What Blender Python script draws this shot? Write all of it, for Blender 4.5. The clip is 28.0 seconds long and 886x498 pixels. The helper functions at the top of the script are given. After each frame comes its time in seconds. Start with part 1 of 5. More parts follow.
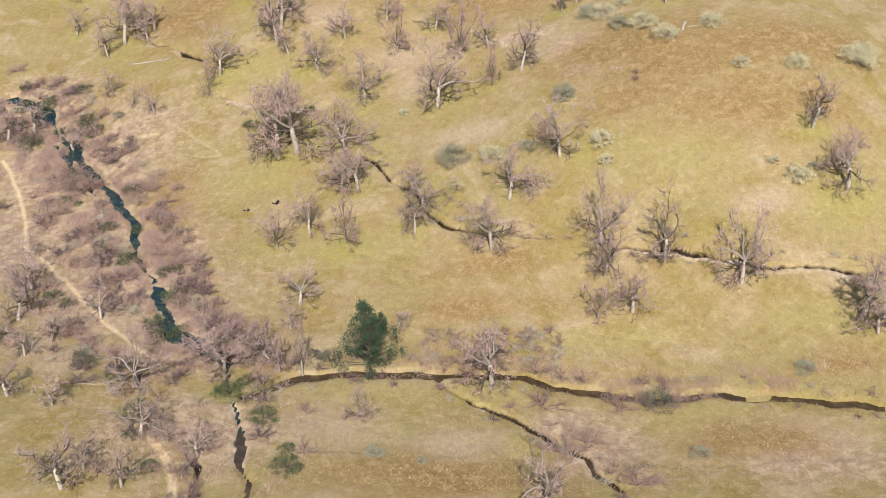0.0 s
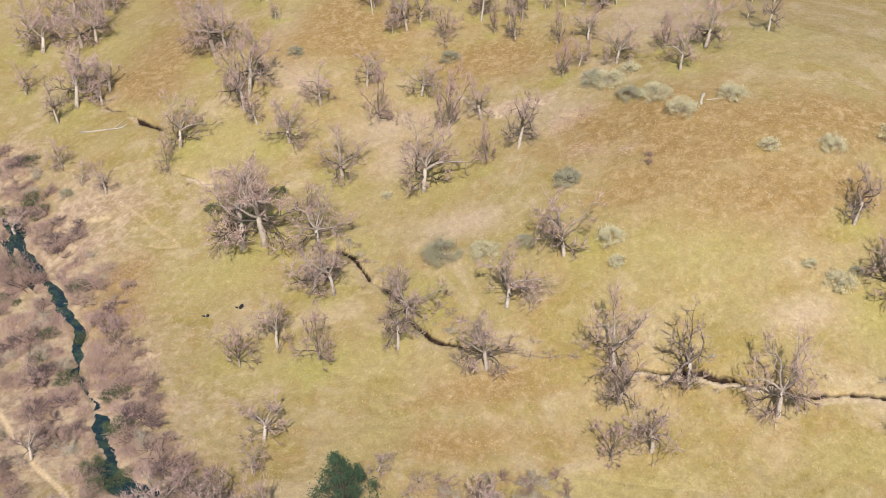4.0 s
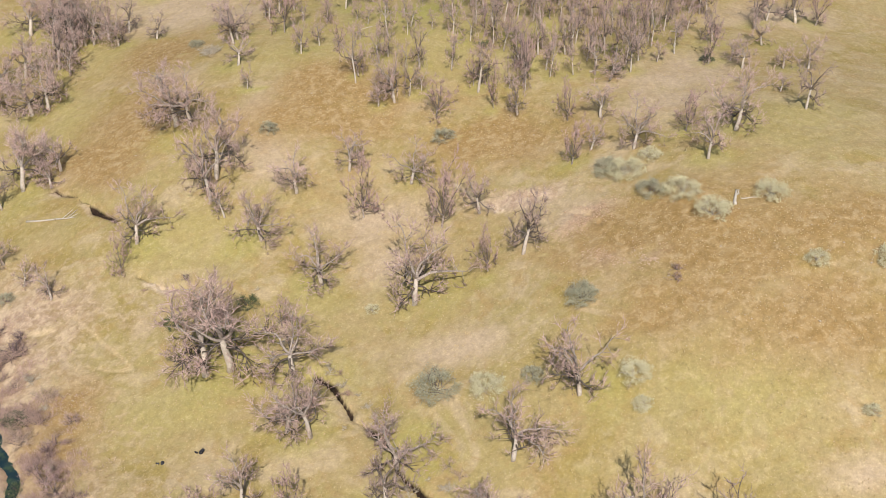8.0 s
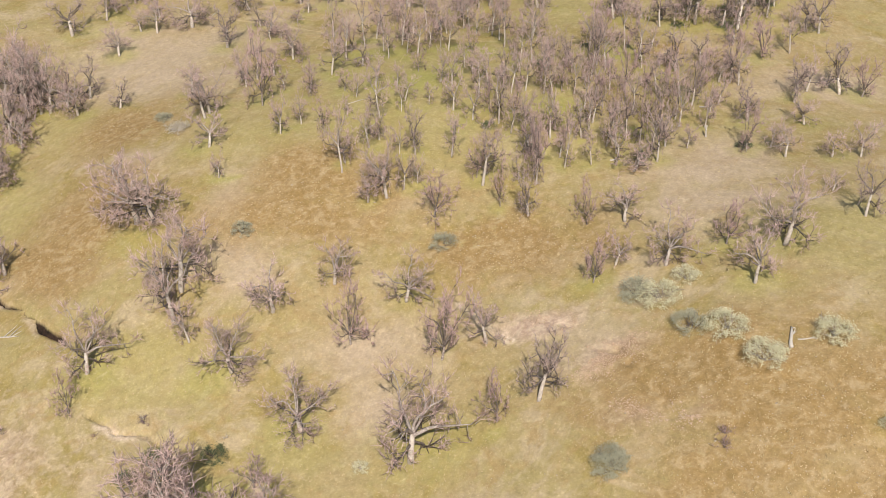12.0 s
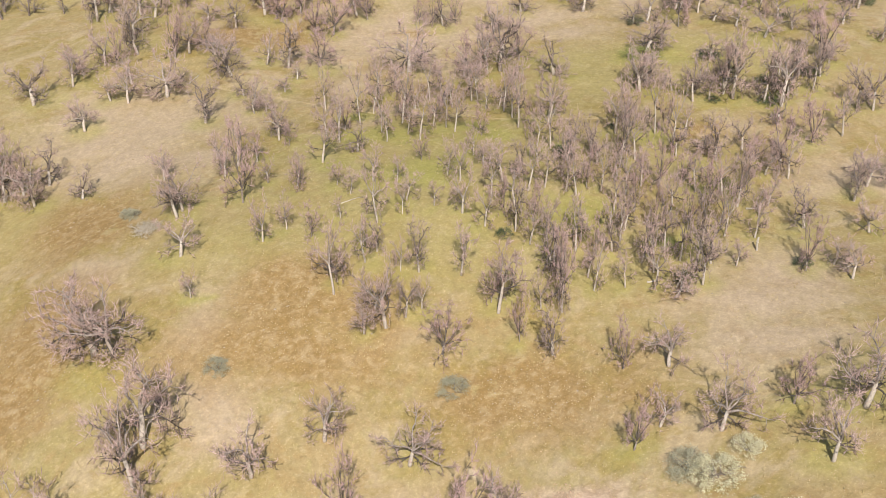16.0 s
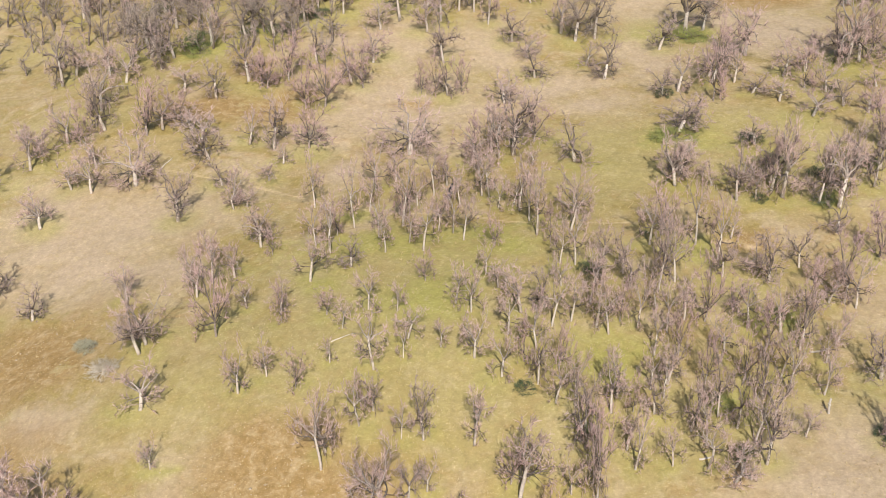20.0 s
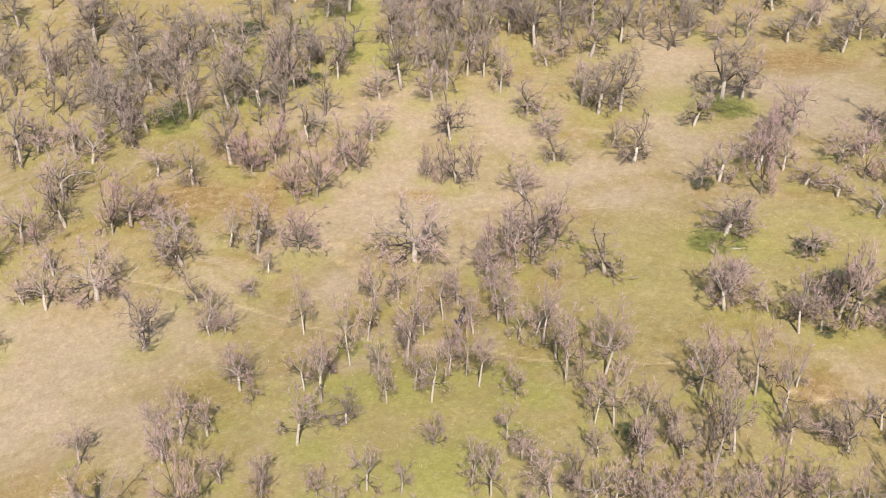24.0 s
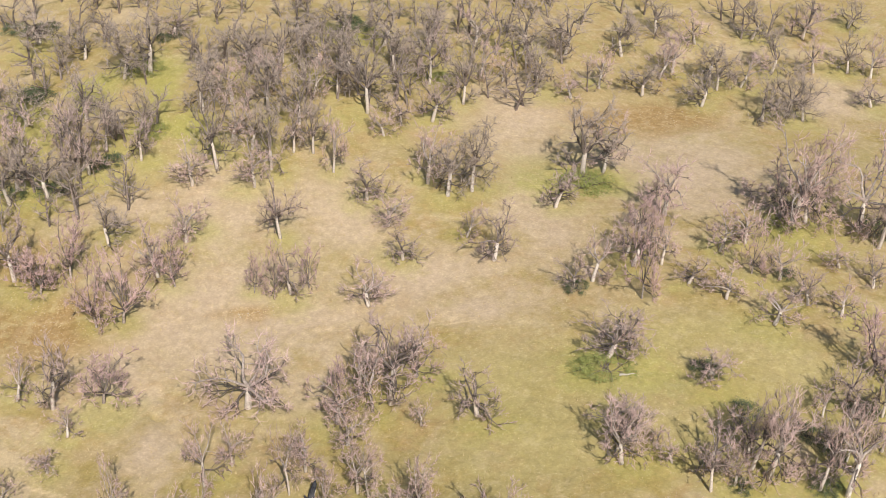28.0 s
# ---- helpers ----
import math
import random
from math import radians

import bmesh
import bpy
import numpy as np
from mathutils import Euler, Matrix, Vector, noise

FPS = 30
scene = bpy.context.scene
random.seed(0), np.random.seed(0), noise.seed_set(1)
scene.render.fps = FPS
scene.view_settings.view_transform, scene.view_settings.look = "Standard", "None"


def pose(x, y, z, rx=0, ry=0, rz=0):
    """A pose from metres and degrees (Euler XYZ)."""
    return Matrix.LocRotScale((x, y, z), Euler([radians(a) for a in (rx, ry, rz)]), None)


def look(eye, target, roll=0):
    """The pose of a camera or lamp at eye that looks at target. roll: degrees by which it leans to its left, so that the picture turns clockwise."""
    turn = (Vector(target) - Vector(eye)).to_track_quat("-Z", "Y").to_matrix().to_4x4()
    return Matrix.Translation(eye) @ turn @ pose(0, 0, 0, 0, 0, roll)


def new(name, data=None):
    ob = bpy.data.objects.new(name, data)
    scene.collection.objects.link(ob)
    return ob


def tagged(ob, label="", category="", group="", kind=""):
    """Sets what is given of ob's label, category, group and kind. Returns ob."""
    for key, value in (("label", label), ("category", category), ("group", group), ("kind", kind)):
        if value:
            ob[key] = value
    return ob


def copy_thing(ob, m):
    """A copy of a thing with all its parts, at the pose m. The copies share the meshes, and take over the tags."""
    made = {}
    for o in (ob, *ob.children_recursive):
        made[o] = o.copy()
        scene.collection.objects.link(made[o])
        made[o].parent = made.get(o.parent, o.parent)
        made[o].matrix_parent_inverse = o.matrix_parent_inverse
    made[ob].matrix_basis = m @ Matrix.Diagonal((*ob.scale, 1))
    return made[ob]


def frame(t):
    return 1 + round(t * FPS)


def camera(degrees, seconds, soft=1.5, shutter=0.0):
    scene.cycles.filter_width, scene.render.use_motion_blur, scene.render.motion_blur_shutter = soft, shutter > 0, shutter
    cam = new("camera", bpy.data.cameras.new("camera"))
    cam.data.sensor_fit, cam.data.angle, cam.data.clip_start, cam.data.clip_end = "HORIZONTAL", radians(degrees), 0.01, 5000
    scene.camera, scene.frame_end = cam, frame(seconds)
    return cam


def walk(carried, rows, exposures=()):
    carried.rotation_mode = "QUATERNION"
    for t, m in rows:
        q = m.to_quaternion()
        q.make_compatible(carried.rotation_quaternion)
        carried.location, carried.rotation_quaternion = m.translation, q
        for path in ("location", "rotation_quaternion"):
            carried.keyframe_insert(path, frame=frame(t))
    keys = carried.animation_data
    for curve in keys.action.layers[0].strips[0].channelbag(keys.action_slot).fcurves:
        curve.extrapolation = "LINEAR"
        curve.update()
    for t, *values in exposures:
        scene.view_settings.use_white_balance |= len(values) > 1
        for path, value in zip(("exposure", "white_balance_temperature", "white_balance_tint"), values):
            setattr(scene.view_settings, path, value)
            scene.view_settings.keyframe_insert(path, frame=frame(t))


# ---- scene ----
cam = camera(40.0, 28.0, soft=0.5)
PATH = [
    (0, look((0.00, -0.00, 90.75), (-1.02, 124.60, 7.24), -0.00)),
    (0.5, look((0.05, 3.17, 90.63), (-0.82, 127.82, 7.19), -0.02)),
    (1, look((0.01, 6.29, 90.49), (-0.64, 130.99, 7.13), 0.01)),
    (1.5, look((-0.10, 9.34, 90.35), (-0.49, 134.09, 7.06), 0.06)),
    (2, look((-0.15, 12.50, 90.21), (-0.33, 137.33, 7.04), 0.10)),
    (2.5, look((-0.21, 15.85, 90.09), (-0.16, 140.67, 6.90), 0.11)),
    (3, look((-0.10, 19.19, 90.00), (-0.02, 144.02, 6.82), 0.05)),
    (3.5, look((0.03, 22.64, 89.99), (0.18, 147.42, 6.75), 0.07)),
    (5.5, look((0.47, 36.53, 89.94), (0.95, 161.04, 6.31), -0.12)),
    (6, look((0.45, 39.95, 89.93), (1.06, 164.44, 6.24), -0.16)),
    (6.5, look((0.38, 43.36, 89.84), (1.07, 167.89, 6.23), -0.14)),
    (7, look((0.36, 46.62, 89.74), (1.14, 171.19, 6.18), -0.14)),
    (7.5, look((0.27, 49.89, 89.66), (1.19, 174.52, 6.20), -0.10)),
    (8, look((0.10, 53.23, 89.66), (1.19, 177.86, 6.19), -0.11)),
    (8.5, look((-0.02, 56.63, 89.70), (1.23, 181.20, 6.16), -0.08)),
    (9, look((-0.09, 60.01, 89.77), (1.59, 184.55, 6.19), -0.03)),
    (9.5, look((-0.16, 63.47, 89.89), (1.89, 187.90, 6.15), -0.03)),
    (10, look((-0.25, 66.92, 89.96), (1.89, 191.25, 6.08), -0.08)),
    (10.5, look((-0.39, 70.45, 89.91), (1.80, 194.77, 6.01), -0.05)),
    (11, look((-0.44, 73.99, 89.86), (1.74, 198.28, 5.91), -0.02)),
    (11.5, look((-0.28, 77.46, 89.95), (1.60, 201.69, 5.91), -0.09)),
    (12, look((-0.13, 80.97, 89.98), (1.51, 205.15, 5.84), -0.19)),
    (12.5, look((-0.08, 84.45, 89.99), (1.42, 208.57, 5.78), -0.25)),
    (14.5, look((-0.65, 97.75, 89.78), (1.13, 221.98, 5.74), -0.28)),
    (15, look((-0.81, 101.16, 89.73), (1.09, 225.42, 5.74), -0.23)),
    (15.5, look((-0.90, 104.74, 89.73), (1.06, 228.98, 5.69), -0.25)),
    (16, look((-1.02, 108.24, 89.60), (1.02, 232.48, 5.57), -0.21)),
    (16.5, look((-1.12, 111.78, 89.57), (0.95, 236.03, 5.56), -0.15)),
    (17, look((-1.15, 115.24, 89.63), (0.92, 239.45, 5.57), -0.20)),
    (17.5, look((-1.20, 118.74, 89.72), (0.86, 242.89, 5.55), -0.18)),
    (18, look((-1.24, 122.33, 89.78), (0.82, 246.42, 5.54), -0.19)),
    (18.5, look((-1.23, 125.90, 89.88), (0.80, 249.89, 5.49), -0.25)),
    (19, look((-1.29, 129.35, 89.90), (0.76, 253.31, 5.46), -0.27)),
    (19.5, look((-1.41, 132.79, 89.89), (0.71, 256.76, 5.48), -0.21)),
    (20, look((-1.45, 136.32, 89.88), (0.70, 260.25, 5.39), -0.26)),
    (20.5, look((-1.57, 139.77, 89.85), (0.67, 263.63, 5.27), -0.22)),
    (21, look((-1.72, 143.24, 89.75), (0.66, 267.10, 5.18), -0.18)),
    (21.5, look((-1.85, 146.81, 89.72), (0.62, 270.65, 5.11), -0.17)),
    (23.5, look((-2.16, 160.65, 89.89), (0.48, 284.31, 5.02), -0.23)),
    (24, look((-2.32, 164.24, 90.02), (0.12, 287.78, 4.99), -0.27)),
    (24.5, look((-2.44, 167.89, 90.18), (-0.10, 291.26, 4.89), -0.23)),
    (25, look((-2.46, 171.44, 90.28), (-0.24, 294.70, 4.82), -0.25)),
    (25.5, look((-2.52, 175.04, 90.39), (-0.55, 298.09, 4.64), -0.22)),
    (26, look((-2.72, 178.69, 90.50), (-0.69, 301.59, 4.52), -0.24)),
    (26.5, look((-3.09, 182.32, 90.47), (-0.35, 305.09, 4.33), -0.13)),
    (27, look((-3.49, 185.97, 90.39), (3.00, 308.42, 3.99), 0.36)),
    (27.5, look((-3.69, 189.77, 90.26), (14.81, 310.88, 3.71), 2.11)),
    (28, look((-3.65, 193.74, 90.09), (21.47, 313.54, 3.39), 3.11)),
]
walk(cam, PATH, [(0.0, 0.09), (10.0, 0.10), (18.0, 0.26), (28.0, 0.31)])

# World, sun and exposure: clear winter sun from behind the camera.
SUN_UP, SUN_TURN = 47.0, 178.0
world = bpy.data.worlds.new("sky")
scene.world = world
world.use_nodes = True
wn = world.node_tree.nodes
sky = wn.new("ShaderNodeTexSky")
sky.sky_type, sky.sun_disc = "NISHITA", False
sky.sun_elevation, sky.sun_rotation = radians(SUN_UP), radians(SUN_TURN)
world.node_tree.links.new(sky.outputs[0], wn["Background"].inputs[0])
wn["Background"].inputs[1].default_value = 0.085
sun = new("sun", bpy.data.lights.new("sun", "SUN"))
sun.data.energy, sun.data.angle, sun.data.color = 4.7, radians(0.6), (0.99, 0.952, 0.89)
sun.matrix_basis = look((80 * math.sin(radians(SUN_TURN)), 80 * math.cos(radians(SUN_TURN)), 80 * math.tan(radians(SUN_UP))), (0, 0, 0))


# Materials
def socket(node, value, tree, slot):
    if isinstance(value, bpy.types.NodeSocket):
        tree.links.new(value, node.inputs[slot])
    else:
        node.inputs[slot].default_value = value


class Mat:
    """A short way to write node materials."""

    def __init__(self, name, rough=0.85):
        self.m = bpy.data.materials.new(name)
        self.m.use_nodes = True
        self.t = self.m.node_tree
        self.b = self.t.nodes["Principled BSDF"]
        self.b.inputs["Roughness"].default_value = rough
        self.b.inputs["Specular IOR Level"].default_value = 0.25
        self.pos = self.t.nodes.new("ShaderNodeNewGeometry").outputs["Position"]

    def node(self, kind, out, **slots):
        n = self.t.nodes.new(kind)
        for slot, value in slots.items():
            socket(n, value, self.t, slot.replace("_", " "))
        return n.outputs[out]

    def noise(self, scale, detail=4.0, rough=0.6, at=None, warp=0.0):
        return self.node("ShaderNodeTexNoise", "Fac", Vector=self.pos if at is None else at, Scale=scale, Detail=detail, Roughness=rough, Distortion=warp)

    def ramp(self, fac, low, high, a=0.0, b=1.0):
        return self.node("ShaderNodeMapRange", "Result", Value=fac, From_Min=low, From_Max=high, To_Min=a, To_Max=b)

    def mix(self, fac, a, b, blend="MIX"):
        n = self.t.nodes.new("ShaderNodeMix")
        n.data_type, n.blend_type = "RGBA", blend
        for slot, value in ((0, fac), (6, a), (7, b)):
            if isinstance(value, tuple):
                value = (*value, 1.0)
            socket(n, value, self.t, slot)
        return n.outputs[2]

    def times(self, a, b):
        n = self.t.nodes.new("ShaderNodeMath")
        n.operation, n.use_clamp = "MULTIPLY", True
        socket(n, a, self.t, 0), socket(n, b, self.t, 1)
        return n.outputs[0]

    def attr(self, name):
        n = self.t.nodes.new("ShaderNodeAttribute")
        n.attribute_name = name
        return n.outputs["Fac"]

    def chance(self, what):
        if what == "object":
            return self.t.nodes.new("ShaderNodeObjectInfo").outputs["Random"]
        return self.t.nodes.new("ShaderNodeNewGeometry").outputs["Random Per Island"]

    def done(self, color, bump=None, strength=0.4, distance=0.05):
        socket(self.b, color if not isinstance(color, tuple) else (*color, 1.0), self.t, "Base Color")
        if bump is not None:
            n = self.t.nodes.new("ShaderNodeBump")
            n.inputs["Strength"].default_value, n.inputs["Distance"].default_value = strength, distance
            socket(n, bump, self.t, "Height")
            self.t.links.new(n.outputs[0], self.b.inputs["Normal"])
        return self.m


def bark(name, dark, light, scale=5.0):
    k = Mat(name, 0.9)
    c = k.mix(k.ramp(k.noise(scale, 5.0), 0.35, 0.65), dark, light)
    c = k.mix(k.ramp(k.noise(0.7, 2.0), 0.45, 0.7, 0.0, 0.5), c, tuple(0.6 * v + 0.1 for v in light))
    c = k.mix(k.ramp(k.chance("object"), 0, 1, 0.0, 0.35), c, tuple(0.55 * v for v in dark))
    return k.done(c, k.noise(scale * 4, 5.0), 0.5, 0.03)


def foliage(name, a, b, dry, rough=0.75):
    k = Mat(name, rough)
    c = k.mix(k.chance("island"), a, b)
    c = k.mix(k.ramp(k.noise(1.1, 3.0), 0.45, 0.75), c, dry)
    c = k.mix(k.ramp(k.chance("object"), 0, 1, 0.0, 0.4), c, b)
    return k.done(c)


BARK_WHITE = bark("bark_white", (0.54, 0.46, 0.395), (0.80, 0.71, 0.62))
BARK_PALE = bark("bark_pale", (0.46, 0.385, 0.32), (0.74, 0.64, 0.545))
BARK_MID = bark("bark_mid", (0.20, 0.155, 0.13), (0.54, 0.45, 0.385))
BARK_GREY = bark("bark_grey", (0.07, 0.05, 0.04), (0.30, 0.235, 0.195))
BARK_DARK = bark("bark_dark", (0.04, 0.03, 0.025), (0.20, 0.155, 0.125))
TWIG = foliage("twig_brown", (0.22, 0.146, 0.125), (0.64, 0.457, 0.40), (0.46, 0.325, 0.282), 0.9)
TWIG_PURPLE = foliage("twig_purple", (0.21, 0.134, 0.122), (0.58, 0.395, 0.36), (0.42, 0.283, 0.258), 0.9)
TWIG_GREY = foliage("twig_grey", (0.17, 0.12, 0.103), (0.54, 0.403, 0.352), (0.38, 0.276, 0.236), 0.9)
# Greyer twigs for the far wood: distance haze put into their colour.
TWIG_HAZE = foliage("twig_haze", (0.15, 0.115, 0.092), (0.46, 0.365, 0.30), (0.33, 0.26, 0.20), 0.9)
TWIG_DUSK = foliage("twig_dusk", (0.09, 0.06, 0.062), (0.30, 0.205, 0.195), (0.20, 0.135, 0.13), 0.9)
LEAF_DARK = foliage("leaf_dark", (0.024, 0.05, 0.03), (0.06, 0.105, 0.056), (0.085, 0.12, 0.062))
LEAF_SAGE = foliage("leaf_sage", (0.42, 0.382, 0.232), (0.70, 0.64, 0.43), (0.56, 0.508, 0.32))
LEAF_GREY = foliage("leaf_grey", (0.25, 0.232, 0.155), (0.44, 0.41, 0.285), (0.35, 0.325, 0.215))
LEAF_GREEN = foliage("leaf_green", (0.19, 0.21, 0.055), (0.27, 0.28, 0.085), (0.27, 0.25, 0.09))
LEAF_DEEP_SHRUB = foliage("leaf_deep_shrub", (0.06, 0.082, 0.04), (0.105, 0.13, 0.06), (0.14, 0.145, 0.07))
LEAF_GREEN_DEEP = foliage("leaf_green_deep", (0.07, 0.11, 0.03), (0.12, 0.16, 0.045), (0.15, 0.16, 0.06))
LEAF_DUSKY = foliage("leaf_dusky", (0.10, 0.10, 0.075), (0.18, 0.172, 0.13), (0.14, 0.13, 0.095))
LEAF_DRY = foliage("leaf_dry", (0.43, 0.30, 0.22), (0.60, 0.445, 0.33), (0.52, 0.39, 0.275), 0.9)
LEAF_MAUVE = foliage("leaf_mauve", (0.32, 0.208, 0.172), (0.52, 0.36, 0.295), (0.45, 0.32, 0.245), 0.9)
TWIG_RED = foliage("twig_red", (0.33, 0.20, 0.165), (0.43, 0.29, 0.245), (0.38, 0.28, 0.21), 0.9)
TWIG_TAN = foliage("twig_tan", (0.42, 0.35, 0.26), (0.54, 0.47, 0.37), (0.46, 0.37, 0.25), 0.9)
DEADWOOD = bark("deadwood", (0.43, 0.37, 0.30), (0.64, 0.56, 0.47))
CHAR = bark("charred_wood", (0.012, 0.012, 0.015), (0.05, 0.05, 0.06))
STONE = bark("field_stone", (0.36, 0.28, 0.19), (0.54, 0.43, 0.31))
CLOD = bark("bare_earth", (0.44, 0.29, 0.18), (0.64, 0.46, 0.32))
STRAW = foliage("straw", (0.40, 0.31, 0.15), (0.54, 0.42, 0.24), (0.36, 0.29, 0.12), 0.9)
STRAW_PALE = foliage("straw_pale", (0.36, 0.25, 0.125), (0.52, 0.38, 0.22), (0.42, 0.30, 0.16), 0.95)


def ground_material():
    k = Mat("dry_grass_ground", 0.95)
    streak = k.node("ShaderNodeMapping", "Vector", Vector=k.pos, Rotation=(0, 0, 0.5), Scale=(1.0, 0.8, 1.0))
    mid, rag = k.noise(0.14, 4.0, 0.6, warp=0.4), k.noise(0.75, 5.0, 0.65, warp=0.5)
    fine, grain = k.noise(1.3, 5.0, 0.7, streak), k.noise(3.4, 4.0, 0.75)
    grass = k.mix(k.ramp(k.noise(0.03, 4.0, 0.6, warp=0.8), 0.40, 0.60), (0.402, 0.296, 0.145), (0.365, 0.284, 0.118))
    grass = k.mix(k.ramp(k.noise(0.085, 5.0, 0.65, warp=1.0), 0.50, 0.60, 0.0, 0.85), grass, (0.475, 0.36, 0.215))
    grass = k.mix(k.ramp(k.noise(0.11, 5.0, 0.62, warp=0.9), 0.50, 0.38, 0.0, 0.9), grass, (0.325, 0.240, 0.078))
    grass = k.mix(k.ramp(k.noise(0.27, 5.0, 0.66, warp=0.9), 0.51, 0.63, 0.0, 0.7), grass, (0.372, 0.25, 0.108))
    grass = k.mix(k.ramp(k.noise(0.45, 5.0, 0.66, warp=0.7), 0.46, 0.34, 0.0, 0.5), grass, (0.378, 0.306, 0.125))

    def spread(name, soft=0.2, level=0.5):
        # a patch with a ragged rim and holes
        n = k.t.nodes.new("ShaderNodeMath")
        n.operation = "ADD"
        socket(n, k.attr(name), k.t, 0), socket(n, k.ramp(mid, 0.2, 0.8, -0.42, 0.42), k.t, 1)
        m = k.t.nodes.new("ShaderNodeMath")
        m.operation = "ADD"
        socket(m, n.outputs[0], k.t, 0), socket(m, k.ramp(rag, 0.2, 0.8, -0.3, 0.3), k.t, 1)
        return k.ramp(m.outputs[0], level - soft, level + soft + 0.2)
    grass = k.mix(k.times(spread("green", 0.3), 0.8), grass, (0.402, 0.325, 0.128))
    grass = k.mix(k.times(spread("pale", 0.3), 0.85), grass, (0.495, 0.37, 0.25))
    grass = k.mix(k.times(spread("mud"), 0.85), grass, k.mix(k.ramp(rag, 0.42, 0.58), (0.39, 0.26, 0.19), (0.58, 0.43, 0.305)))
    grass = k.mix(k.times(spread("rust", 0.22, 0.42), 0.95), grass, k.mix(k.ramp(rag, 0.40, 0.62), (0.305, 0.190, 0.070), (0.385, 0.258, 0.120)))
    grass = k.mix(k.times(spread("lush"), 0.85), grass, (0.35, 0.316, 0.085))
    grass = k.mix(k.times(spread("verdure", 0.25), 0.6), grass, k.mix(k.ramp(rag, 0.4, 0.6), (0.405, 0.342, 0.108), (0.315, 0.292, 0.072)))
    soil = k.mix(k.ramp(grain, 0.3, 0.7), (0.66, 0.47, 0.27), (0.78, 0.60, 0.39))
    grass = k.mix(k.ramp(k.attr("trail"), 0.2, 0.8), grass, soil)
    # pale earth of the lip, brightened for the sun that falls on it
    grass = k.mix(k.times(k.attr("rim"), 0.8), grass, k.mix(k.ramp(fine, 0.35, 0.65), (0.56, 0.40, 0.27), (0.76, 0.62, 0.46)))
    # blades, thatch and bare specks
    grass = k.mix(k.ramp(rag, 0.52, 0.70, 0.0, 0.35), grass, (0.56, 0.43, 0.25))
    grass = k.mix(k.ramp(grain, 0.60, 0.72, 0.0, 0.45), grass, (0.62, 0.50, 0.33))
    grass = k.mix(1.0, grass, k.ramp(fine, 0.28, 0.72, 0.84, 1.16), "MULTIPLY")
    grass = k.mix(1.0, grass, k.ramp(grain, 0.28, 0.72, 0.80, 1.08), "MULTIPLY")
    # Dark soil in the cuts, near black because their shade is painted in.
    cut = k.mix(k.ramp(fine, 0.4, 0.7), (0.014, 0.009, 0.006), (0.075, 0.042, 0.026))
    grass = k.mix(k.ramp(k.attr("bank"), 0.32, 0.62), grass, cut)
    h = k.t.nodes.new("ShaderNodeMath")
    h.operation = "ADD"
    socket(h, fine, k.t, 0), socket(h, grain, k.t, 1)
    return k.done(grass, h.outputs[0], 0.5, 0.12)


GROUND = ground_material()


def water_material(name, deep, weed):
    k = Mat(name, 0.08)
    k.b.inputs["Specular IOR Level"].default_value = 0.5
    return k.done(k.mix(k.ramp(k.noise(0.8, 4.0), 0.45, 0.65), deep, weed), k.noise(3.0, 2.0), 0.15, 0.02)


POOL = water_material("pool_water", (0.014, 0.032, 0.038), (0.045, 0.07, 0.04))
BROWN_WATER = water_material("brown_water", (0.06, 0.038, 0.02), (0.10, 0.07, 0.035))

# The lie of the land: smooth swells, HILL[i] metres high at the knots of a 40 x 38 m net
HILL = [0.04, 0.71, 2.79, 4.41, 4.58, 2.85, 0.27, 0, -0.08, -0.04, 0.38, -5.33, -7.77, -0.21, 0.04, -0, -0.89, -6.56, -2.77, 1.75, 9.54, 0.22, -0.5, -0.01, -1.12, -7.74, 4.6, -6.71, 9.48, 4.88, 0.04, -0, -0.37, -3.73, 3.38, 8.24, 0.42, 1.9, 0.24, 0, -0.16, -1.68, -0.82, 0.8, 3.2, 2.62, 0.16, 0, -0.32, -1.85, 3.84, -3.17, 2.5, 3.6, 0.24, 0, -0.27, -2.99, -1.57, 3.05, -1.24, -0.14, 0.03, 0, -0.06, -0.88, -1, 2.27, 0.62, -0.19, -0.01, -0, -0, -0.05, -0.05, 0.22, 0.12, -0, -0, -0]


def swell(x, y):
    z = np.zeros_like(x, float)
    for i, h in enumerate(HILL):
        dx, dy = x - (-120 + 40 * (i % 8)), y - (75 + 38 * (i // 8))
        z += h * np.exp(-(dx * dx + dy * dy) / (2 * 30.0**2))
    return z


# Lines of the land: watercourses and footpaths, as points on the ground
CREEK_MAIN = [(-23.9, 106.7), (-18.6, 111.2), (-14.7, 112.2), (-10.7, 113), (-6.6, 112.8), (-2.6, 113.1), (2.2, 113.4), (5.6, 113.2), (9, 112.9), (12.2, 111), (16.2, 110.1), (20, 109.2), (24.5, 108.4), (29.2, 109.2), (33.1, 108.7), (38.2, 108.1), (42.5, 107.2), (49.5, 105.4)]
DITCH = [(-2.0, 113.0), (-1.2, 111.8), (0.0, 110.1), (1.8, 108.3), (4.1, 106.7), (6.4, 105.1), (8.4, 103.3), (10.4, 101.2), (12.6, 98.9), (15.1, 96.8), (15.7, 93.5), (17.7, 90.7)]
CREEK_LEFT = [(-80.6, 200), (-72.7, 194.3), (-66.8, 183.6), (-60.1, 172.9), (-51.9, 160.5), (-46.9, 151.9), (-44.6, 142.7), (-39.7, 134.2), (-37.3, 126.6), (-34.8, 120.1), (-31.4, 118.7), (-27.1, 114.2), (-25.2, 106.6), (-23, 99.5), (-22.3, 93.4), (-20.6, 89.9), (-20.7, 86.8)]
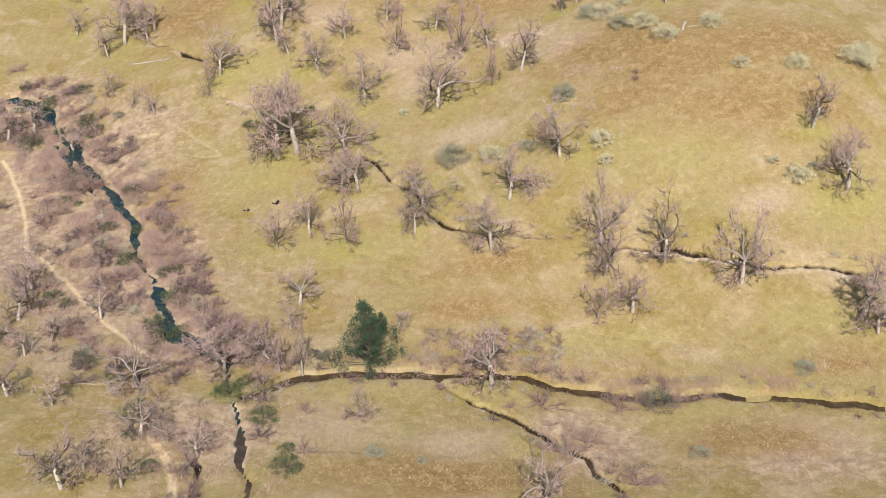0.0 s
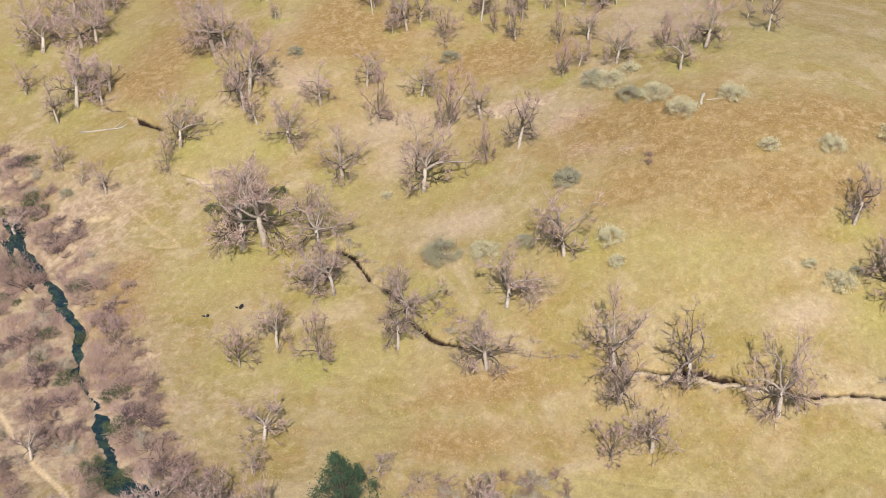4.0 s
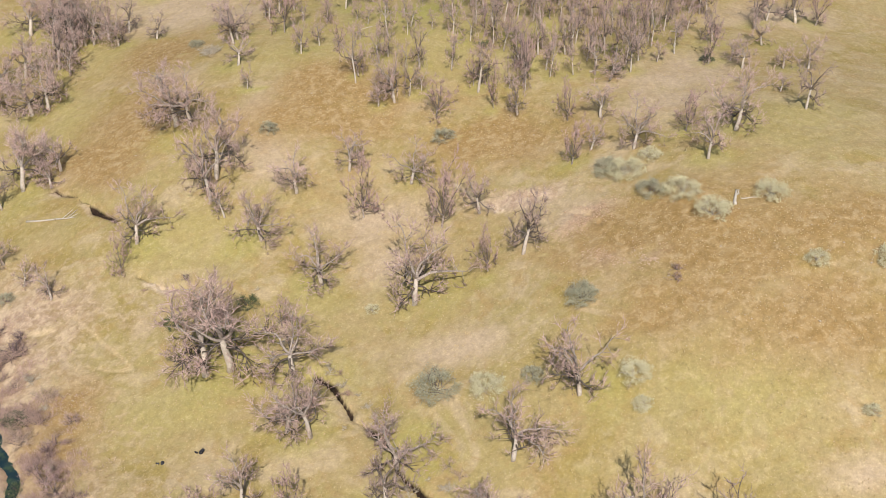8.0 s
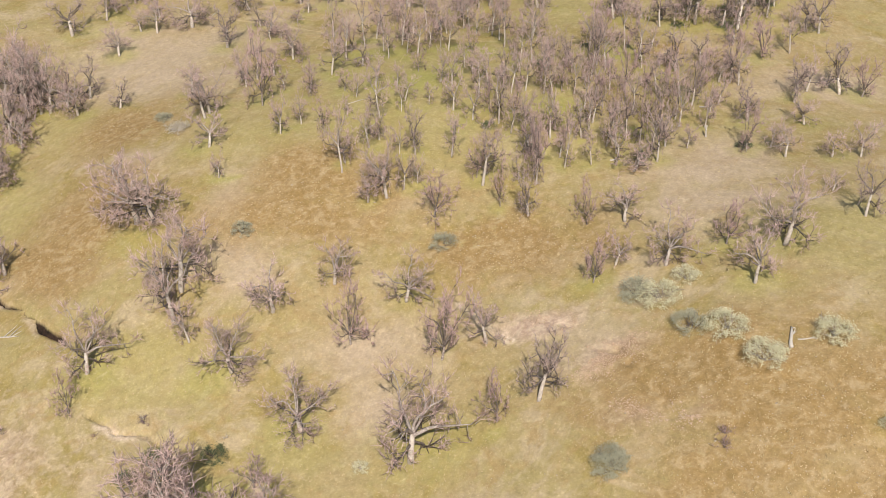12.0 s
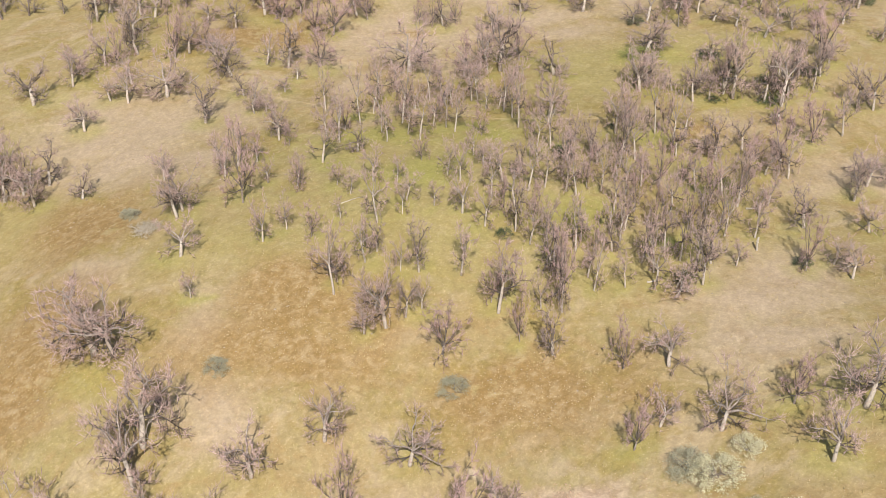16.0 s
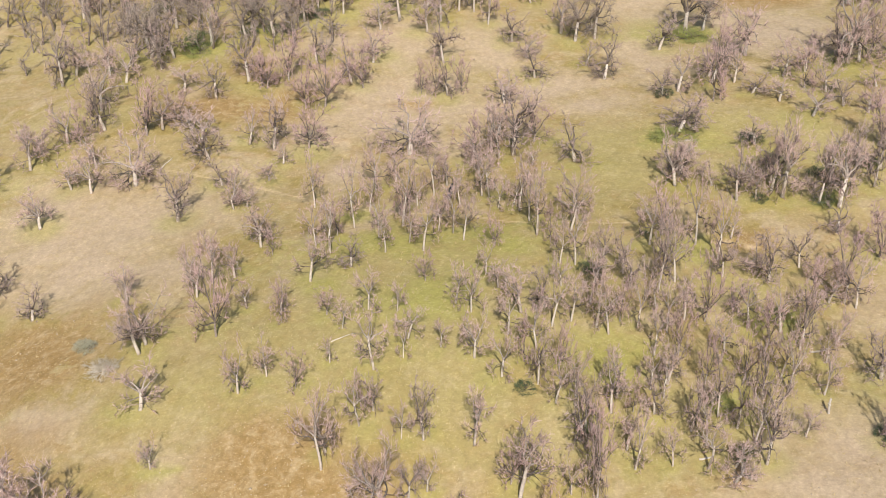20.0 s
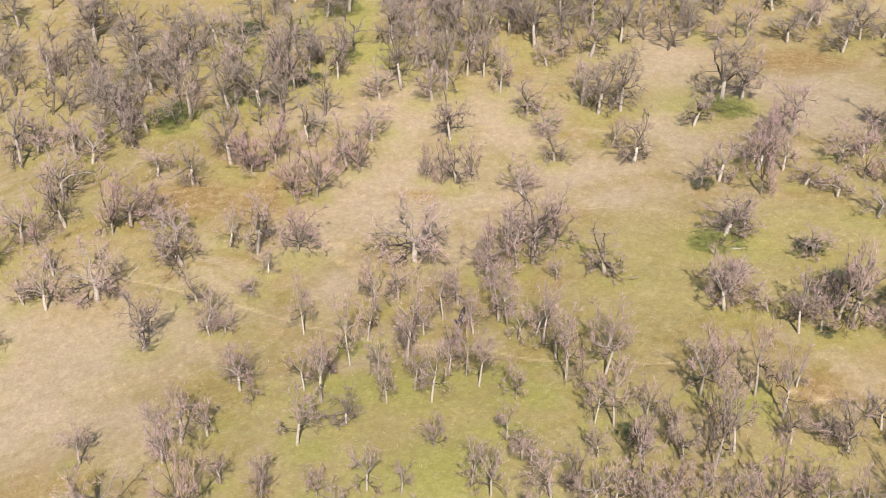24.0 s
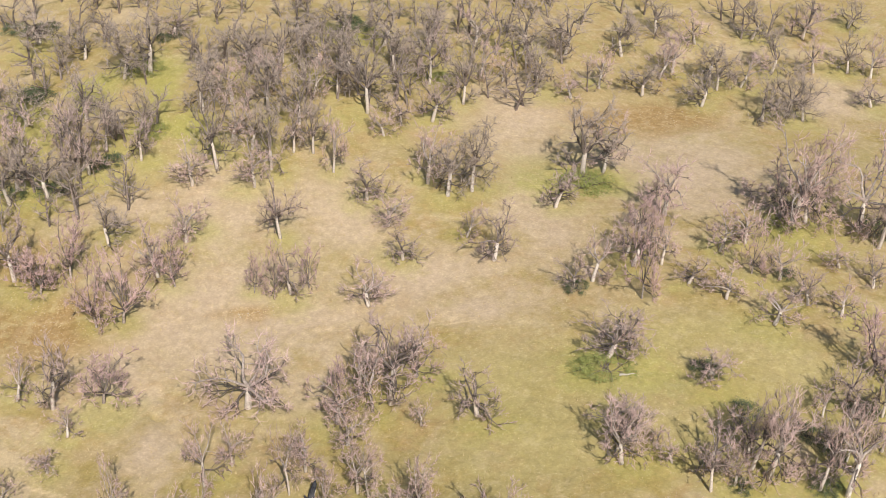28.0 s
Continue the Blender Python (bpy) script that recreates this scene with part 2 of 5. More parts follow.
CREEK_SIDE = [(-27.2, 95.8), (-26.2, 90.6), (-25.8, 86.6)]
GULLY_EAST = [(22.2, 134.2), (27.2, 133.3), (29.7, 133.1), (31.4, 131.8), (34.2, 131.3), (37.4, 130.9), (40, 129.1), (43.6, 128.9), (47.1, 128.7), (50.5, 127.8), (53, 127.6), (55.1, 126.5)]
GULLY_UPPER = [(-55.7, 207.1), (-51.3, 203.7), (-46.1, 198.1), (-43.7, 195.7)]
GULLY_LINK = [(-38.4, 183.9), (-34.7, 181), (-32.2, 180.4), (-27.6, 177.2), (-23.4, 177.1), (-19, 173.2), (-15.2, 164.7)]
GULLY_MIDDLE = [(-13.7, 162.1), (-11.9, 160.6), (-10.1, 157.4), (-8.9, 154.6), (-7.0, 153.1), (-4.8, 149.9), (-3.8, 146.7), (-1.9, 144.2), (0.1, 141.8), (2.4, 141.0), (5.5, 139.2)]
GULLY_SHORT = [(3.2, 194), (4.7, 191.9), (6.5, 189.2), (8.5, 186.5)]
GULLY_FAR = [(-15.9, 292.8), (-13.8, 290.2), (-12.1, 288.5), (-10.4, 285.1)]
SLUMP_UPPER = [(14.6, 186.3), (16.1, 183.9), (17.6, 181.3), (19.2, 180)]
SLUMP_LOWER = [(20.1, 177.8), (21.1, 174.9), (22.1, 172.9), (23.2, 169.1)]
TRAIL_WEST = [(-76, 178.8), (-73.3, 174.7), (-69.2, 166), (-66.7, 160.2), (-63.9, 152.6), (-62.9, 148.8), (-58.9, 144.4), (-55.3, 139.3), (-51.4, 134.1), (-48.2, 129.1), (-45.4, 124.9), (-41.8, 120.9), (-35.9, 113.8)]
TRAIL_SOUTH = [(-32.8, 98.3), (-31.5, 96.1), (-29.6, 93), (-28.2, 89.5), (-27.6, 86.5)]
TRAIL_FAR = [(-54.2, 294.7), (-46.2, 291.2), (-39.3, 287.8), (-32.6, 284.8), (-25.5, 280.9), (-18.5, 276.6), (-13.3, 273.8), (-7, 269.9), (-2.8, 269.1), (3.1, 267.3), (8.7, 264.4), (14.3, 263.1), (19.9, 262.3), (24.8, 261.7)]
TRAIL_EAST = [(34.4, 255.9), (37.2, 254.5), (40.5, 253.2)]
TRACK_MEADOW = [(-12.9, 138.6), (-10.0, 136.8), (-6.4, 134.5), (-1.6, 132.3)]
TRACK_BROOK = [(5.9, 125.6), (10.8, 122.7), (16.3, 120.4), (21.8, 119.3), (29.9, 117.5)]
TRACK_RIDGE = [(-46.2, 178.5), (-42.2, 174.0), (-39.0, 170.4), (-36.2, 167.0)]
SCAR_WEST = [(-40.9, 168.4), (-38.6, 167.3), (-36.5, 167.0)]
SCAR_CREEK = [(-54.3, 176.7), (-51.3, 176.9), (-48.5, 176.6)]
TRACK_CLEARING = [(-6.8, 307.9), (-2.9, 303.9), (2.4, 302.0), (11.4, 300.8), (24.6, 298.9)]
POOL_UPPER = [(-74.2, 196.6), (-72.0, 194.0), (-70.6, 191.2)]
POOL_MIDDLE = [(-64.6, 181.6), (-62.6, 178.6)]
POOL_BEND = [(-36.8, 124.6), (-35.0, 121.2), (-32.6, 119.2)]
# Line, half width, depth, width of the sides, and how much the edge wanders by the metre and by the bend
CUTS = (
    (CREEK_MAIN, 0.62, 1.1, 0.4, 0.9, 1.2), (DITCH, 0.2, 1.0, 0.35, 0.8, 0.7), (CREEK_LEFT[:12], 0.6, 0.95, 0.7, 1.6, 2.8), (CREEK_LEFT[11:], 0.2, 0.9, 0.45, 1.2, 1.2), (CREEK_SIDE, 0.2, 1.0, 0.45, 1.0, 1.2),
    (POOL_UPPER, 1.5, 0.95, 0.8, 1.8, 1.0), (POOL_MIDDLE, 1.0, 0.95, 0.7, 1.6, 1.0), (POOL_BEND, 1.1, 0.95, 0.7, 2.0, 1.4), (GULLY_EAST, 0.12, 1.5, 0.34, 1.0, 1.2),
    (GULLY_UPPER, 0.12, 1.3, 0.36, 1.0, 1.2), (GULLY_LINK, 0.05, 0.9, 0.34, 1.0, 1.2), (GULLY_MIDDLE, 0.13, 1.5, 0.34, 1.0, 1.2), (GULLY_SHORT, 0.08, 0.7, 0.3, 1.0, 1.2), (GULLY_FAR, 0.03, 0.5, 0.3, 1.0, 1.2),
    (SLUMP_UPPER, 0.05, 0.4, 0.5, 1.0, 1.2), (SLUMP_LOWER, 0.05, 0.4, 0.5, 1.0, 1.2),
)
# Line, half width, and how bare the trodden earth is
PATHS = ((TRAIL_WEST, 0.25, 0.95), (TRAIL_SOUTH, 0.36, 1.0), (TRAIL_FAR, 0.28, 0.45), (TRAIL_EAST, 0.36, 0.6), (TRACK_MEADOW, 0.14, 0.32), (TRACK_BROOK, 0.14, 0.3), (TRACK_RIDGE, 0.3, 0.4), (SCAR_WEST, 0.3, 0.42), (SCAR_CREEK, 0.5, 0.5), (TRACK_CLEARING, 0.2, 0.4))


def wavy(line, step=1.5, sway=0.5, seed=1):
    """The line again with short steps and a natural wander."""
    out, rng = [], random.Random(seed)
    for (ax, ay), (bx, by) in zip(line, line[1:]):
        n = max(1, int(math.hypot(bx - ax, by - ay) / step))
        for i in range(n):
            s = i / n
            j = sway if i else sway * 0.3
            out.append((ax + (bx - ax) * s + rng.uniform(-j, j), ay + (by - ay) * s + rng.uniform(-j, j)))
    return out + [tuple(line[-1])]


def reach(x, y, line, most):
    """Distance from grid points to a line, up to most."""
    d = np.full(x.shape, most, float)
    for (ax, ay), (bx, by) in zip(line, line[1:]):
        near = np.nonzero((x > min(ax, bx) - most) & (x < max(ax, bx) + most) & (y > min(ay, by) - most) & (y < max(ay, by) + most))
        px, py = x[near] - ax, y[near] - ay
        ux, uy = bx - ax, by - ay
        s = np.clip((px * ux + py * uy) / (ux * ux + uy * uy + 1e-9), 0, 1)
        d[near] = np.minimum(d[near], np.hypot(px - s * ux, py - s * uy))
    return d


def value_noise(x, y, size, seed):
    """Smooth random values between -1 and 1."""
    rng = np.random.RandomState(seed)
    g = rng.uniform(-1, 1, (257, 257))
    u, v = x / size + 1000, y / size + 1000
    i, j = np.floor(u).astype(int), np.floor(v).astype(int)
    a, b = u - i, v - j
    a, b = a * a * (3 - 2 * a), b * b * (3 - 2 * b)
    i, j = i % 256, j % 256
    return (g[i, j] * (1 - a) + g[i + 1, j] * a) * (1 - b) + (g[i, j + 1] * (1 - a) + g[i + 1, j + 1] * a) * b


CUT_LINES = [(wavy(line, 1.3, 0.35, n), *sizes) for n, (line, *sizes) in enumerate(CUTS)]


def carve(x, y):
    """How deep the watercourses lie below the swells at each point, and how much of the bank takes dark soil with
    painted shade there.
    """
    deep, bare, rim = (np.zeros_like(x, float) for _ in range(3))
    wander = 0.16 * value_noise(x, y, 1.9, 7) + 0.08 * value_noise(x, y, 0.8, 8)
    shoal, pinch = value_noise(x, y, 4.5, 21), 0.24 * value_noise(x, y, 6.0, 33)
    for line, half, depth, side, wander_by, pinch_by in CUT_LINES:
        wide = half > 0.4
        rag = wander * wander_by + pinch * pinch_by
        d = reach(x, y, line, half + side + 3.0) + rag
        s = np.clip((half + side - d) / side, 0, 1)
        deep = np.maximum(deep, depth * (0.95 + (0.45 if wide else 0.2) * shoal) * s * s * (3 - 2 * s))
        deep = np.maximum(deep, 0.15 * np.clip((half + side + 2.2 - d) / 2.2, 0, 1) ** 2 * depth)
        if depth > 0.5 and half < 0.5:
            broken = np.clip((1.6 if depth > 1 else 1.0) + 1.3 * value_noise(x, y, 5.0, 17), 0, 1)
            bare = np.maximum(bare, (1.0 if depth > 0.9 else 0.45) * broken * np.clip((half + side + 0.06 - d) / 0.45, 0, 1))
            # pale broken earth, with the sunlit brightness of the near lip put into the colour
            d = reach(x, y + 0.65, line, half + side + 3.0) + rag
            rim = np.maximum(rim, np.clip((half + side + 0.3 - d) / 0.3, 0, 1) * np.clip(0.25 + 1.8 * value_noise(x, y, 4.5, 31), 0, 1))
    for line, half, _ in PATHS:
        d = reach(x, y, line, half + 1.0)
        deep = np.maximum(deep, 0.07 * np.clip((half + 0.4 - d) / 0.4, 0, 1))
    return deep, bare, rim


def land(x, y):
    """Height of the ground at one point."""
    a, b = np.array([float(x)]), np.array([float(y)])
    return float((swell(a, b) - carve(a, b)[0] + 0.12 * value_noise(a, b, 4.0, 3))[0])


# Patches of the grass, each an ellipse: centre and two half axes
RUST = [(-15, 212, 12, 5), (10, 201, 8, 5), (-48, 212, 8, 7), (46, 169, 7, 5), (34, 168, 9, 4), (30, 161, 8, 4), (41, 158, 7, 4), (-43, 156, 3, 4), (51, 169, 10, 5), (41, 156, 11, 4), (28, 176, 9, 4), (-45, 220, 7, 8), (6, 134, 5, 2), (-43, 158, 3, 5), (-46, 213, 8, 6), (27, 173, 9, 4), (36, 165, 5, 4), (-15, 217, 8, 5), (9, 202, 6, 4)]
RUST += [(-19, 214, 7, 4), (10, 201, 6, 3), (-44, 216, 6, 4), (-47, 247, 5, 4), (-46, 244, 6, 6), (-17, 222, 6, 4), (-24, 306, 4, 4), (37, 256, 3, 2), (-34, 308, 6, 4), (59, 346, 8, 4), (-23, 309, 3, 3), (62, 346, 6, 3), (-22, 308, 4, 3), (-3, 306, 3, 1), (-43, 158, 4, 6), (4, 126, 8, 2), (33, 100, 6, 3), (0, 92, 10, 3), (47, 113, 3, 2), (-29, 319, 3, 4)]
GREEN = [(-10, 108, 8, 3), (5, 109, 5, 3), (28, 104, 7, 3), (8, 99, 4, 4), (-6, 101, 5, 4), (-32, 159, 9, 5), (-16, 140, 12, 3), (18, 119, 9, 2), (30, 150, 8, 6), (-34, 192, 6, 4), (46, 121, 7, 3), (31, 153, 6, 4), (-38, 160, 7, 4), (47, 194, 10, 8), (-14, 174, 4, 2), (-33, 187, 6, 3), (-58, 248, 7, 6), (-32, 188, 7, 3), (-58, 227, 4, 8), (45, 190, 4, 5), (26, 224, 12, 5), (-1, 240, 21, 19), (-19, 226, 7, 3), (26, 286, 7, 8), (-53, 244, 5, 5)]
GREEN += [(1, 241, 19, 18), (-28, 232, 7, 5), (29, 285, 7, 9), (52, 280, 8, 7), (-68, 339, 10, 6), (19, 221, 13, 5), (-10, 256, 10, 7), (32, 286, 10, 6), (24, 276, 7, 5), (44, 290, 9, 5), (-55, 307, 7, 5), (33, 247, 6, 5), (43, 290, 10, 6), (27, 289, 6, 4), (64, 308, 9, 3), (-2, 288, 3, 2), (-16, 340, 6, 5), (-31, 353, 5, 7), (32, 362, 6, 3), (41, 275, 9, 4)]
PALE = [(-24, 206, 4, 4), (-6, 180, 3, 5), (3, 162, 6, 3), (17, 182, 6, 4), (-45, 262, 8, 8), (38, 216, 8, 5), (-26, 216, 3, 4), (-22, 202, 4, 3), (-7, 188, 6, 4), (-50, 276, 12, 10), (12, 187, 5, 2), (35, 212, 9, 4), (58, 242, 9, 6), (-26, 214, 3, 2), (-23, 205, 4, 3), (34, 204, 8, 3), (39, 100, 7, 4), (42, 139, 4, 2), (-14, 101, 7, 4), (0, 98, 5, 4), (-48, 114, 4, 4)]
PALE += [(-42, 272, 15, 9), (-4, 304, 11, 11), (-13, 284, 3, 4), (-46, 271, 12, 7), (-9, 302, 8, 8), (-34, 259, 4, 4), (-42, 231, 4, 3), (36, 319, 5, 12), (58, 333, 13, 8), (-40, 274, 11, 7), (-6, 309, 12, 8), (-17, 297, 5, 6), (-4, 327, 7, 10), (38, 345, 6, 13), (18, 309, 8, 5), (57, 324, 9, 10), (-8, 300, 8, 6), (5, 304, 13, 3), (10, 326, 6, 10), (40, 346, 8, 10), (61, 328, 10, 7), (25, 302, 7, 3), (91, 350, 8, 7), (-17, 330, 6, 3)]
MUD = [(-63, 152, 9, 21), (-64, 168, 11, 11), (-74, 191, 10, 12), (-40, 125, 9, 10), (-37, 138, 3, 9), (-61, 176, 16, 11), (-50, 152, 10, 18), (-45, 132, 13, 14), (-34, 117, 8, 6), (17, 98, 6, 6), (12, 104, 4, 3), (38, 96, 8, 4), (-29, 99, 10, 7)]
# Bare slumped earth on the rusty slope
SLUMP = [(12, 187, 4, 2), (20, 171, 3, 2), (17, 179, 3, 2), (19, 180, 4, 2), (26, 169, 2, 1)]
MUD += SLUMP
LUSH = [(-27, 221, 2, 1), (-9, 259, 3, 2), (-1, 246, 6, 3), (-13, 250, 3, 2), (6, 251, 4, 2), (-46, 334, 5, 4), (-1, 244, 4, 4), (6, 261, 3, 3), (30, 254, 3, 3), (17, 231, 6, 4), (-13, 362, 3, 10), (-23, 362, 4, 5), (-33, 360, 4, 6), (-29, 338, 5, 3), (17, 376, 6, 5), (10, 360, 3, 3), (-9, 350, 3, 5), (-6, 260, 11, 4), (8, 257, 5, 3), (-12, 269, 3, 2), (-38, 332, 5, 3), (-41, 332, 4, 3), (36, 239, 3, 2), (34, 286, 5, 4), (44, 327, 5, 3)]
LUSH += [(43, 327, 7, 4), (-40, 330, 5, 3), (-14, 349, 4, 3), (-14, 368, 5, 3), (29, 360, 3, 2), (64, 310, 4, 3), (-25, 107, 3, 2), (-25, 171, 3, 2), (27, 224, 3, 2), (49, 265, 3, 2), (32, 287, 3, 2)]


def build_ground():
    """One sheet of ground to the horizon, fine where the watercourses run. Returns it and its grid lines."""
    xs = np.concatenate([-np.geomspace(2600, 106, 16), np.arange(-100, -78, 1.0), np.arange(-78, 60, 0.4), np.arange(60, 140.1, 1.0), np.geomspace(146, 2600, 16)])
    ys = np.concatenate([-np.geomspace(2600, 10, 12), np.linspace(0, 85, 18), np.arange(87, 207, 0.3), np.arange(207, 262, 1.4), np.arange(262, 300, 0.55), np.arange(300, 420, 1.6), np.geomspace(426, 4500, 18)])
    x, y = np.meshgrid(xs, ys)
    x, y = x.ravel(), y.ravel()
    deep, bare, rim = carve(x, y)
    z = swell(x, y) - deep + 0.12 * value_noise(x, y, 4.0, 3) + 0.05 * value_noise(x, y, 1.1, 4)
    w, h = len(xs), len(ys)
    i = np.arange((w - 1) * (h - 1))
    a = i // (w - 1) * w + i % (w - 1)
    quads = np.stack([a, a + 1, a + w + 1, a + w], 1)
    me = bpy.data.meshes.new("ground")
    me.vertices.add(len(x)), me.loops.add(4 * len(quads)), me.polygons.add(len(quads))
    me.vertices.foreach_set("co", np.stack([x, y, z], 1).ravel())
    me.loops.foreach_set("vertex_index", quads.ravel())
    me.polygons.foreach_set("loop_start", 4 * np.arange(len(quads)))
    me.polygons.foreach_set("use_smooth", np.ones(len(quads), bool))
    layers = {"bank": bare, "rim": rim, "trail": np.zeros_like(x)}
    for line, half, trodden in PATHS:
        layers["trail"] = np.maximum(layers["trail"], np.clip(1.35 - reach(x, y, wavy(line, 2.0, 0.2, 3), 3.0) / (half * 1.5), 0, 1) * trodden)
    for name, spots in (("rust", RUST), ("green", GREEN), ("pale", PALE), ("mud", MUD), ("lush", LUSH)):
        layer = np.zeros_like(x)
        for cx, cy, rx, ry in spots:
            layer = np.maximum(layer, np.exp((-0.42 if name == "rust" else -0.55) * (((x - cx) / rx) ** 2 + ((y - cy) / ry) ** 2)))
        layers[name] = layer
    for name, layer in layers.items():
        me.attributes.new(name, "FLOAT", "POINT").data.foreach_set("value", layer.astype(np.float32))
    me.update()
    me.materials.append(GROUND)
    return tagged(new("ground", me), "dry winter grassland with green, rusty and straw-coloured patches", "ground", kind="structure"), xs, ys


ground, GRID_X, GRID_Y = build_ground()


def water(name, line, half, below, material, label, seed):
    """A sheet of water along a watercourse."""
    pts = wavy(line, 1.3, 0.35, seed)
    verts, faces = [], []
    for i, (px, py) in enumerate(pts):
        qx, qy = pts[min(i + 1, len(pts) - 1)]
        ox, oy = pts[max(i - 1, 0)]
        n = math.hypot(qx - ox, qy - oy) or 1.0
        sx, sy = (qy - oy) / n, -(qx - ox) / n
        level = float((swell(np.array([px]), np.array([py])))[0]) - below
        for s in (-1, 0, 1):
            verts.append((px + s * half * sx, py + s * half * sy, level))
        if i:
            k = 3 * i
            faces += [(k - 3, k - 2, k + 1, k), (k - 2, k - 1, k + 2, k + 1)]
    me = bpy.data.meshes.new(name)
    me.from_pydata(verts, [], faces)
    me.materials.append(material)
    return tagged(new(name, me), label, "water", kind="structure")


water("water_creek", CREEK_LEFT[:14], 2.4, 0.58, POOL, "dark teal creek pools between brushy banks", 2)
water("water_outflow", CREEK_LEFT[13:], 1.0, 0.62, BROWN_WATER, "narrow dark brown stream below the confluence", 3)
water("water_brook", CREEK_MAIN, 1.2, 0.72, BROWN_WATER, "narrow brown brook under a cut bank", 0)
water("water_ditch", DITCH, 0.6, 0.8, BROWN_WATER, "thin dark trickle in a grassy ditch", 1)


# Plants: meshes are built once for each form and shared by the plants of that form
class Shape:
    """Vertices and faces of one mesh to be."""

    def __init__(self):
        self.v, self.f, self.k = [], [], []

    def tube(self, pts, radii, sides, kind=0):
        """A tapered limb along points; it closes in a tip."""
        first = len(self.v)
        for i, p in enumerate(pts[:-1]):
            d = (pts[i + 1] - pts[max(i - 1, 0)]).normalized()
            u = d.cross(Vector((0.31, 0.83, 0.47))).normalized()
            w = d.cross(u)
            for s in range(sides):
                a = 2 * math.pi * s / sides
                self.v.append(p + radii[i] * (math.cos(a) * u + math.sin(a) * w))
        self.v.append(pts[-1])
        tip = len(self.v) - 1
        for i in range(len(pts) - 1):
            for s in range(sides):
                a, b = first + i * sides + s, first + i * sides + (s + 1) % sides
                self.f.append((a, b, tip) if i == len(pts) - 2 else (a, b, b + sides, a + sides))
                self.k.append(kind)

    def leaf(self, at, size, rng):
        """One small leaf, folded along its middle."""
        u = Vector((rng.gauss(0, 1), rng.gauss(0, 1), rng.gauss(0, 0.7))).normalized()
        w = u.cross(Vector((rng.gauss(0, 1), rng.gauss(0, 1), rng.gauss(0, 1)))).normalized() * size * 0.45
        n = len(self.v)
        self.v += [at - u * size * 0.5, at + w, at + u * size * 0.5, at - w + u.cross(w) * 0.4]
        self.f += [(n, n + 1, n + 2), (n, n + 2, n + 3)]
        self.k += [0, 0]

    def mesh(self, name, material, fit=(1, 1, 1), smooth=True):
        me = bpy.data.meshes.new(name)
        me.from_pydata([(v[0] * fit[0], v[1] * fit[1], v[2] * fit[2]) for v in self.v], [], self.f)
        if smooth:
            me.polygons.foreach_set("use_smooth", [True] * len(me.polygons))
        for m in material if isinstance(material, tuple) else (material,):
            me.materials.append(m)
        me.polygons.foreach_set("material_index", self.k)
        return me


def part(name, shape, material, parent, label="", fit=(1, 1, 1), kind=""):
    ob = new(name, shape.mesh(name, material, fit))
    ob.parent = parent
    return tagged(ob, label, kind=kind)


def bent(rng, start, way, length, steps, wild, lift):
    """Points of a crooked limb."""
    pts, p, d = [start.copy()], start.copy(), way.normalized()
    for i in range(steps):
        d = (d + Vector((rng.gauss(0, wild), rng.gauss(0, wild), rng.gauss(0, wild) + lift))).normalized()
        p = p + d * (length / steps)
        pts.append(p.copy())
    return pts


def taper(r, n, end=0.3):
    return [r * (1 - (1 - end) * i / (n - 1)) for i in range(n)]


def off(rng, d, low, high):
    """A way that leaves d by an angle between low and high degrees."""
    side = d.cross(Vector((rng.gauss(0, 1), rng.gauss(0, 1), rng.gauss(0, 1)))).normalized()
    a = radians(rng.uniform(low, high))
    return d * math.cos(a) + side * math.sin(a)


# form: height of the fork, trunk radius, leaders above the fork, their rise (degrees), low limbs, their rise, their reach past the crown, crookedness, branches on a limb, twigs on a branchlet, their thickness
FORMS = {
    "spreading": (0.36, 0.031, 4, (34, 84), 4, (-10, 16), 1.0, 0.24, 7, 4, 1.08),
    "gnarled": (0.31, 0.034, 4, (28, 76), 4, (-16, 10), 1.1, 0.31, 7, 4, 1.08),
    "upright": (0.44, 0.027, 4, (40, 86), 3, (-8, 24), 1.0, 0.20, 7, 4, 1.12),
    "brushy": (0.13, 0.021, 6, (30, 84), 2, (2, 20), 1.0, 0.18, 7, 5, 1.05),
    "pale": (0.40, 0.036, 4, (36, 84), 3, (-10, 16), 1.0, 0.26, 7, 4, 1.08),
    "old": (0.34, 0.028, 5, (36, 86), 3, (-8, 16), 1.0, 0.24, 8, 5, 0.9),
    "great": (0.32, 0.029, 5, (32, 84), 4, (-12, 12), 1.05, 0.27, 9, 5, 0.8),
}
# Trunk, leaders, low limbs, twigs; the low limbs' darker bark includes painted crown shade.
BARKS = {"spreading": (BARK_PALE, BARK_MID, BARK_GREY, TWIG), "gnarled": (BARK_PALE, BARK_GREY, BARK_DARK, TWIG_GREY), "upright": (BARK_PALE, BARK_MID, BARK_DARK, TWIG), "brushy": (BARK_MID, BARK_GREY, BARK_DARK, TWIG_PURPLE), "pale": (BARK_WHITE, BARK_MID, BARK_GREY, TWIG), "great": (BARK_PALE, BARK_MID, BARK_DARK, TWIG), "old": (BARK_PALE, BARK_GREY, BARK_DARK, TWIG_HAZE)}
NAMES = {"spreading": "oak", "gnarled": "gnarled_oak", "upright": "slender_oak", "brushy": "many_stemmed_oak", "pale": "pale_trunk_oak", "great": "great_oak", "old": "grey_oak"}


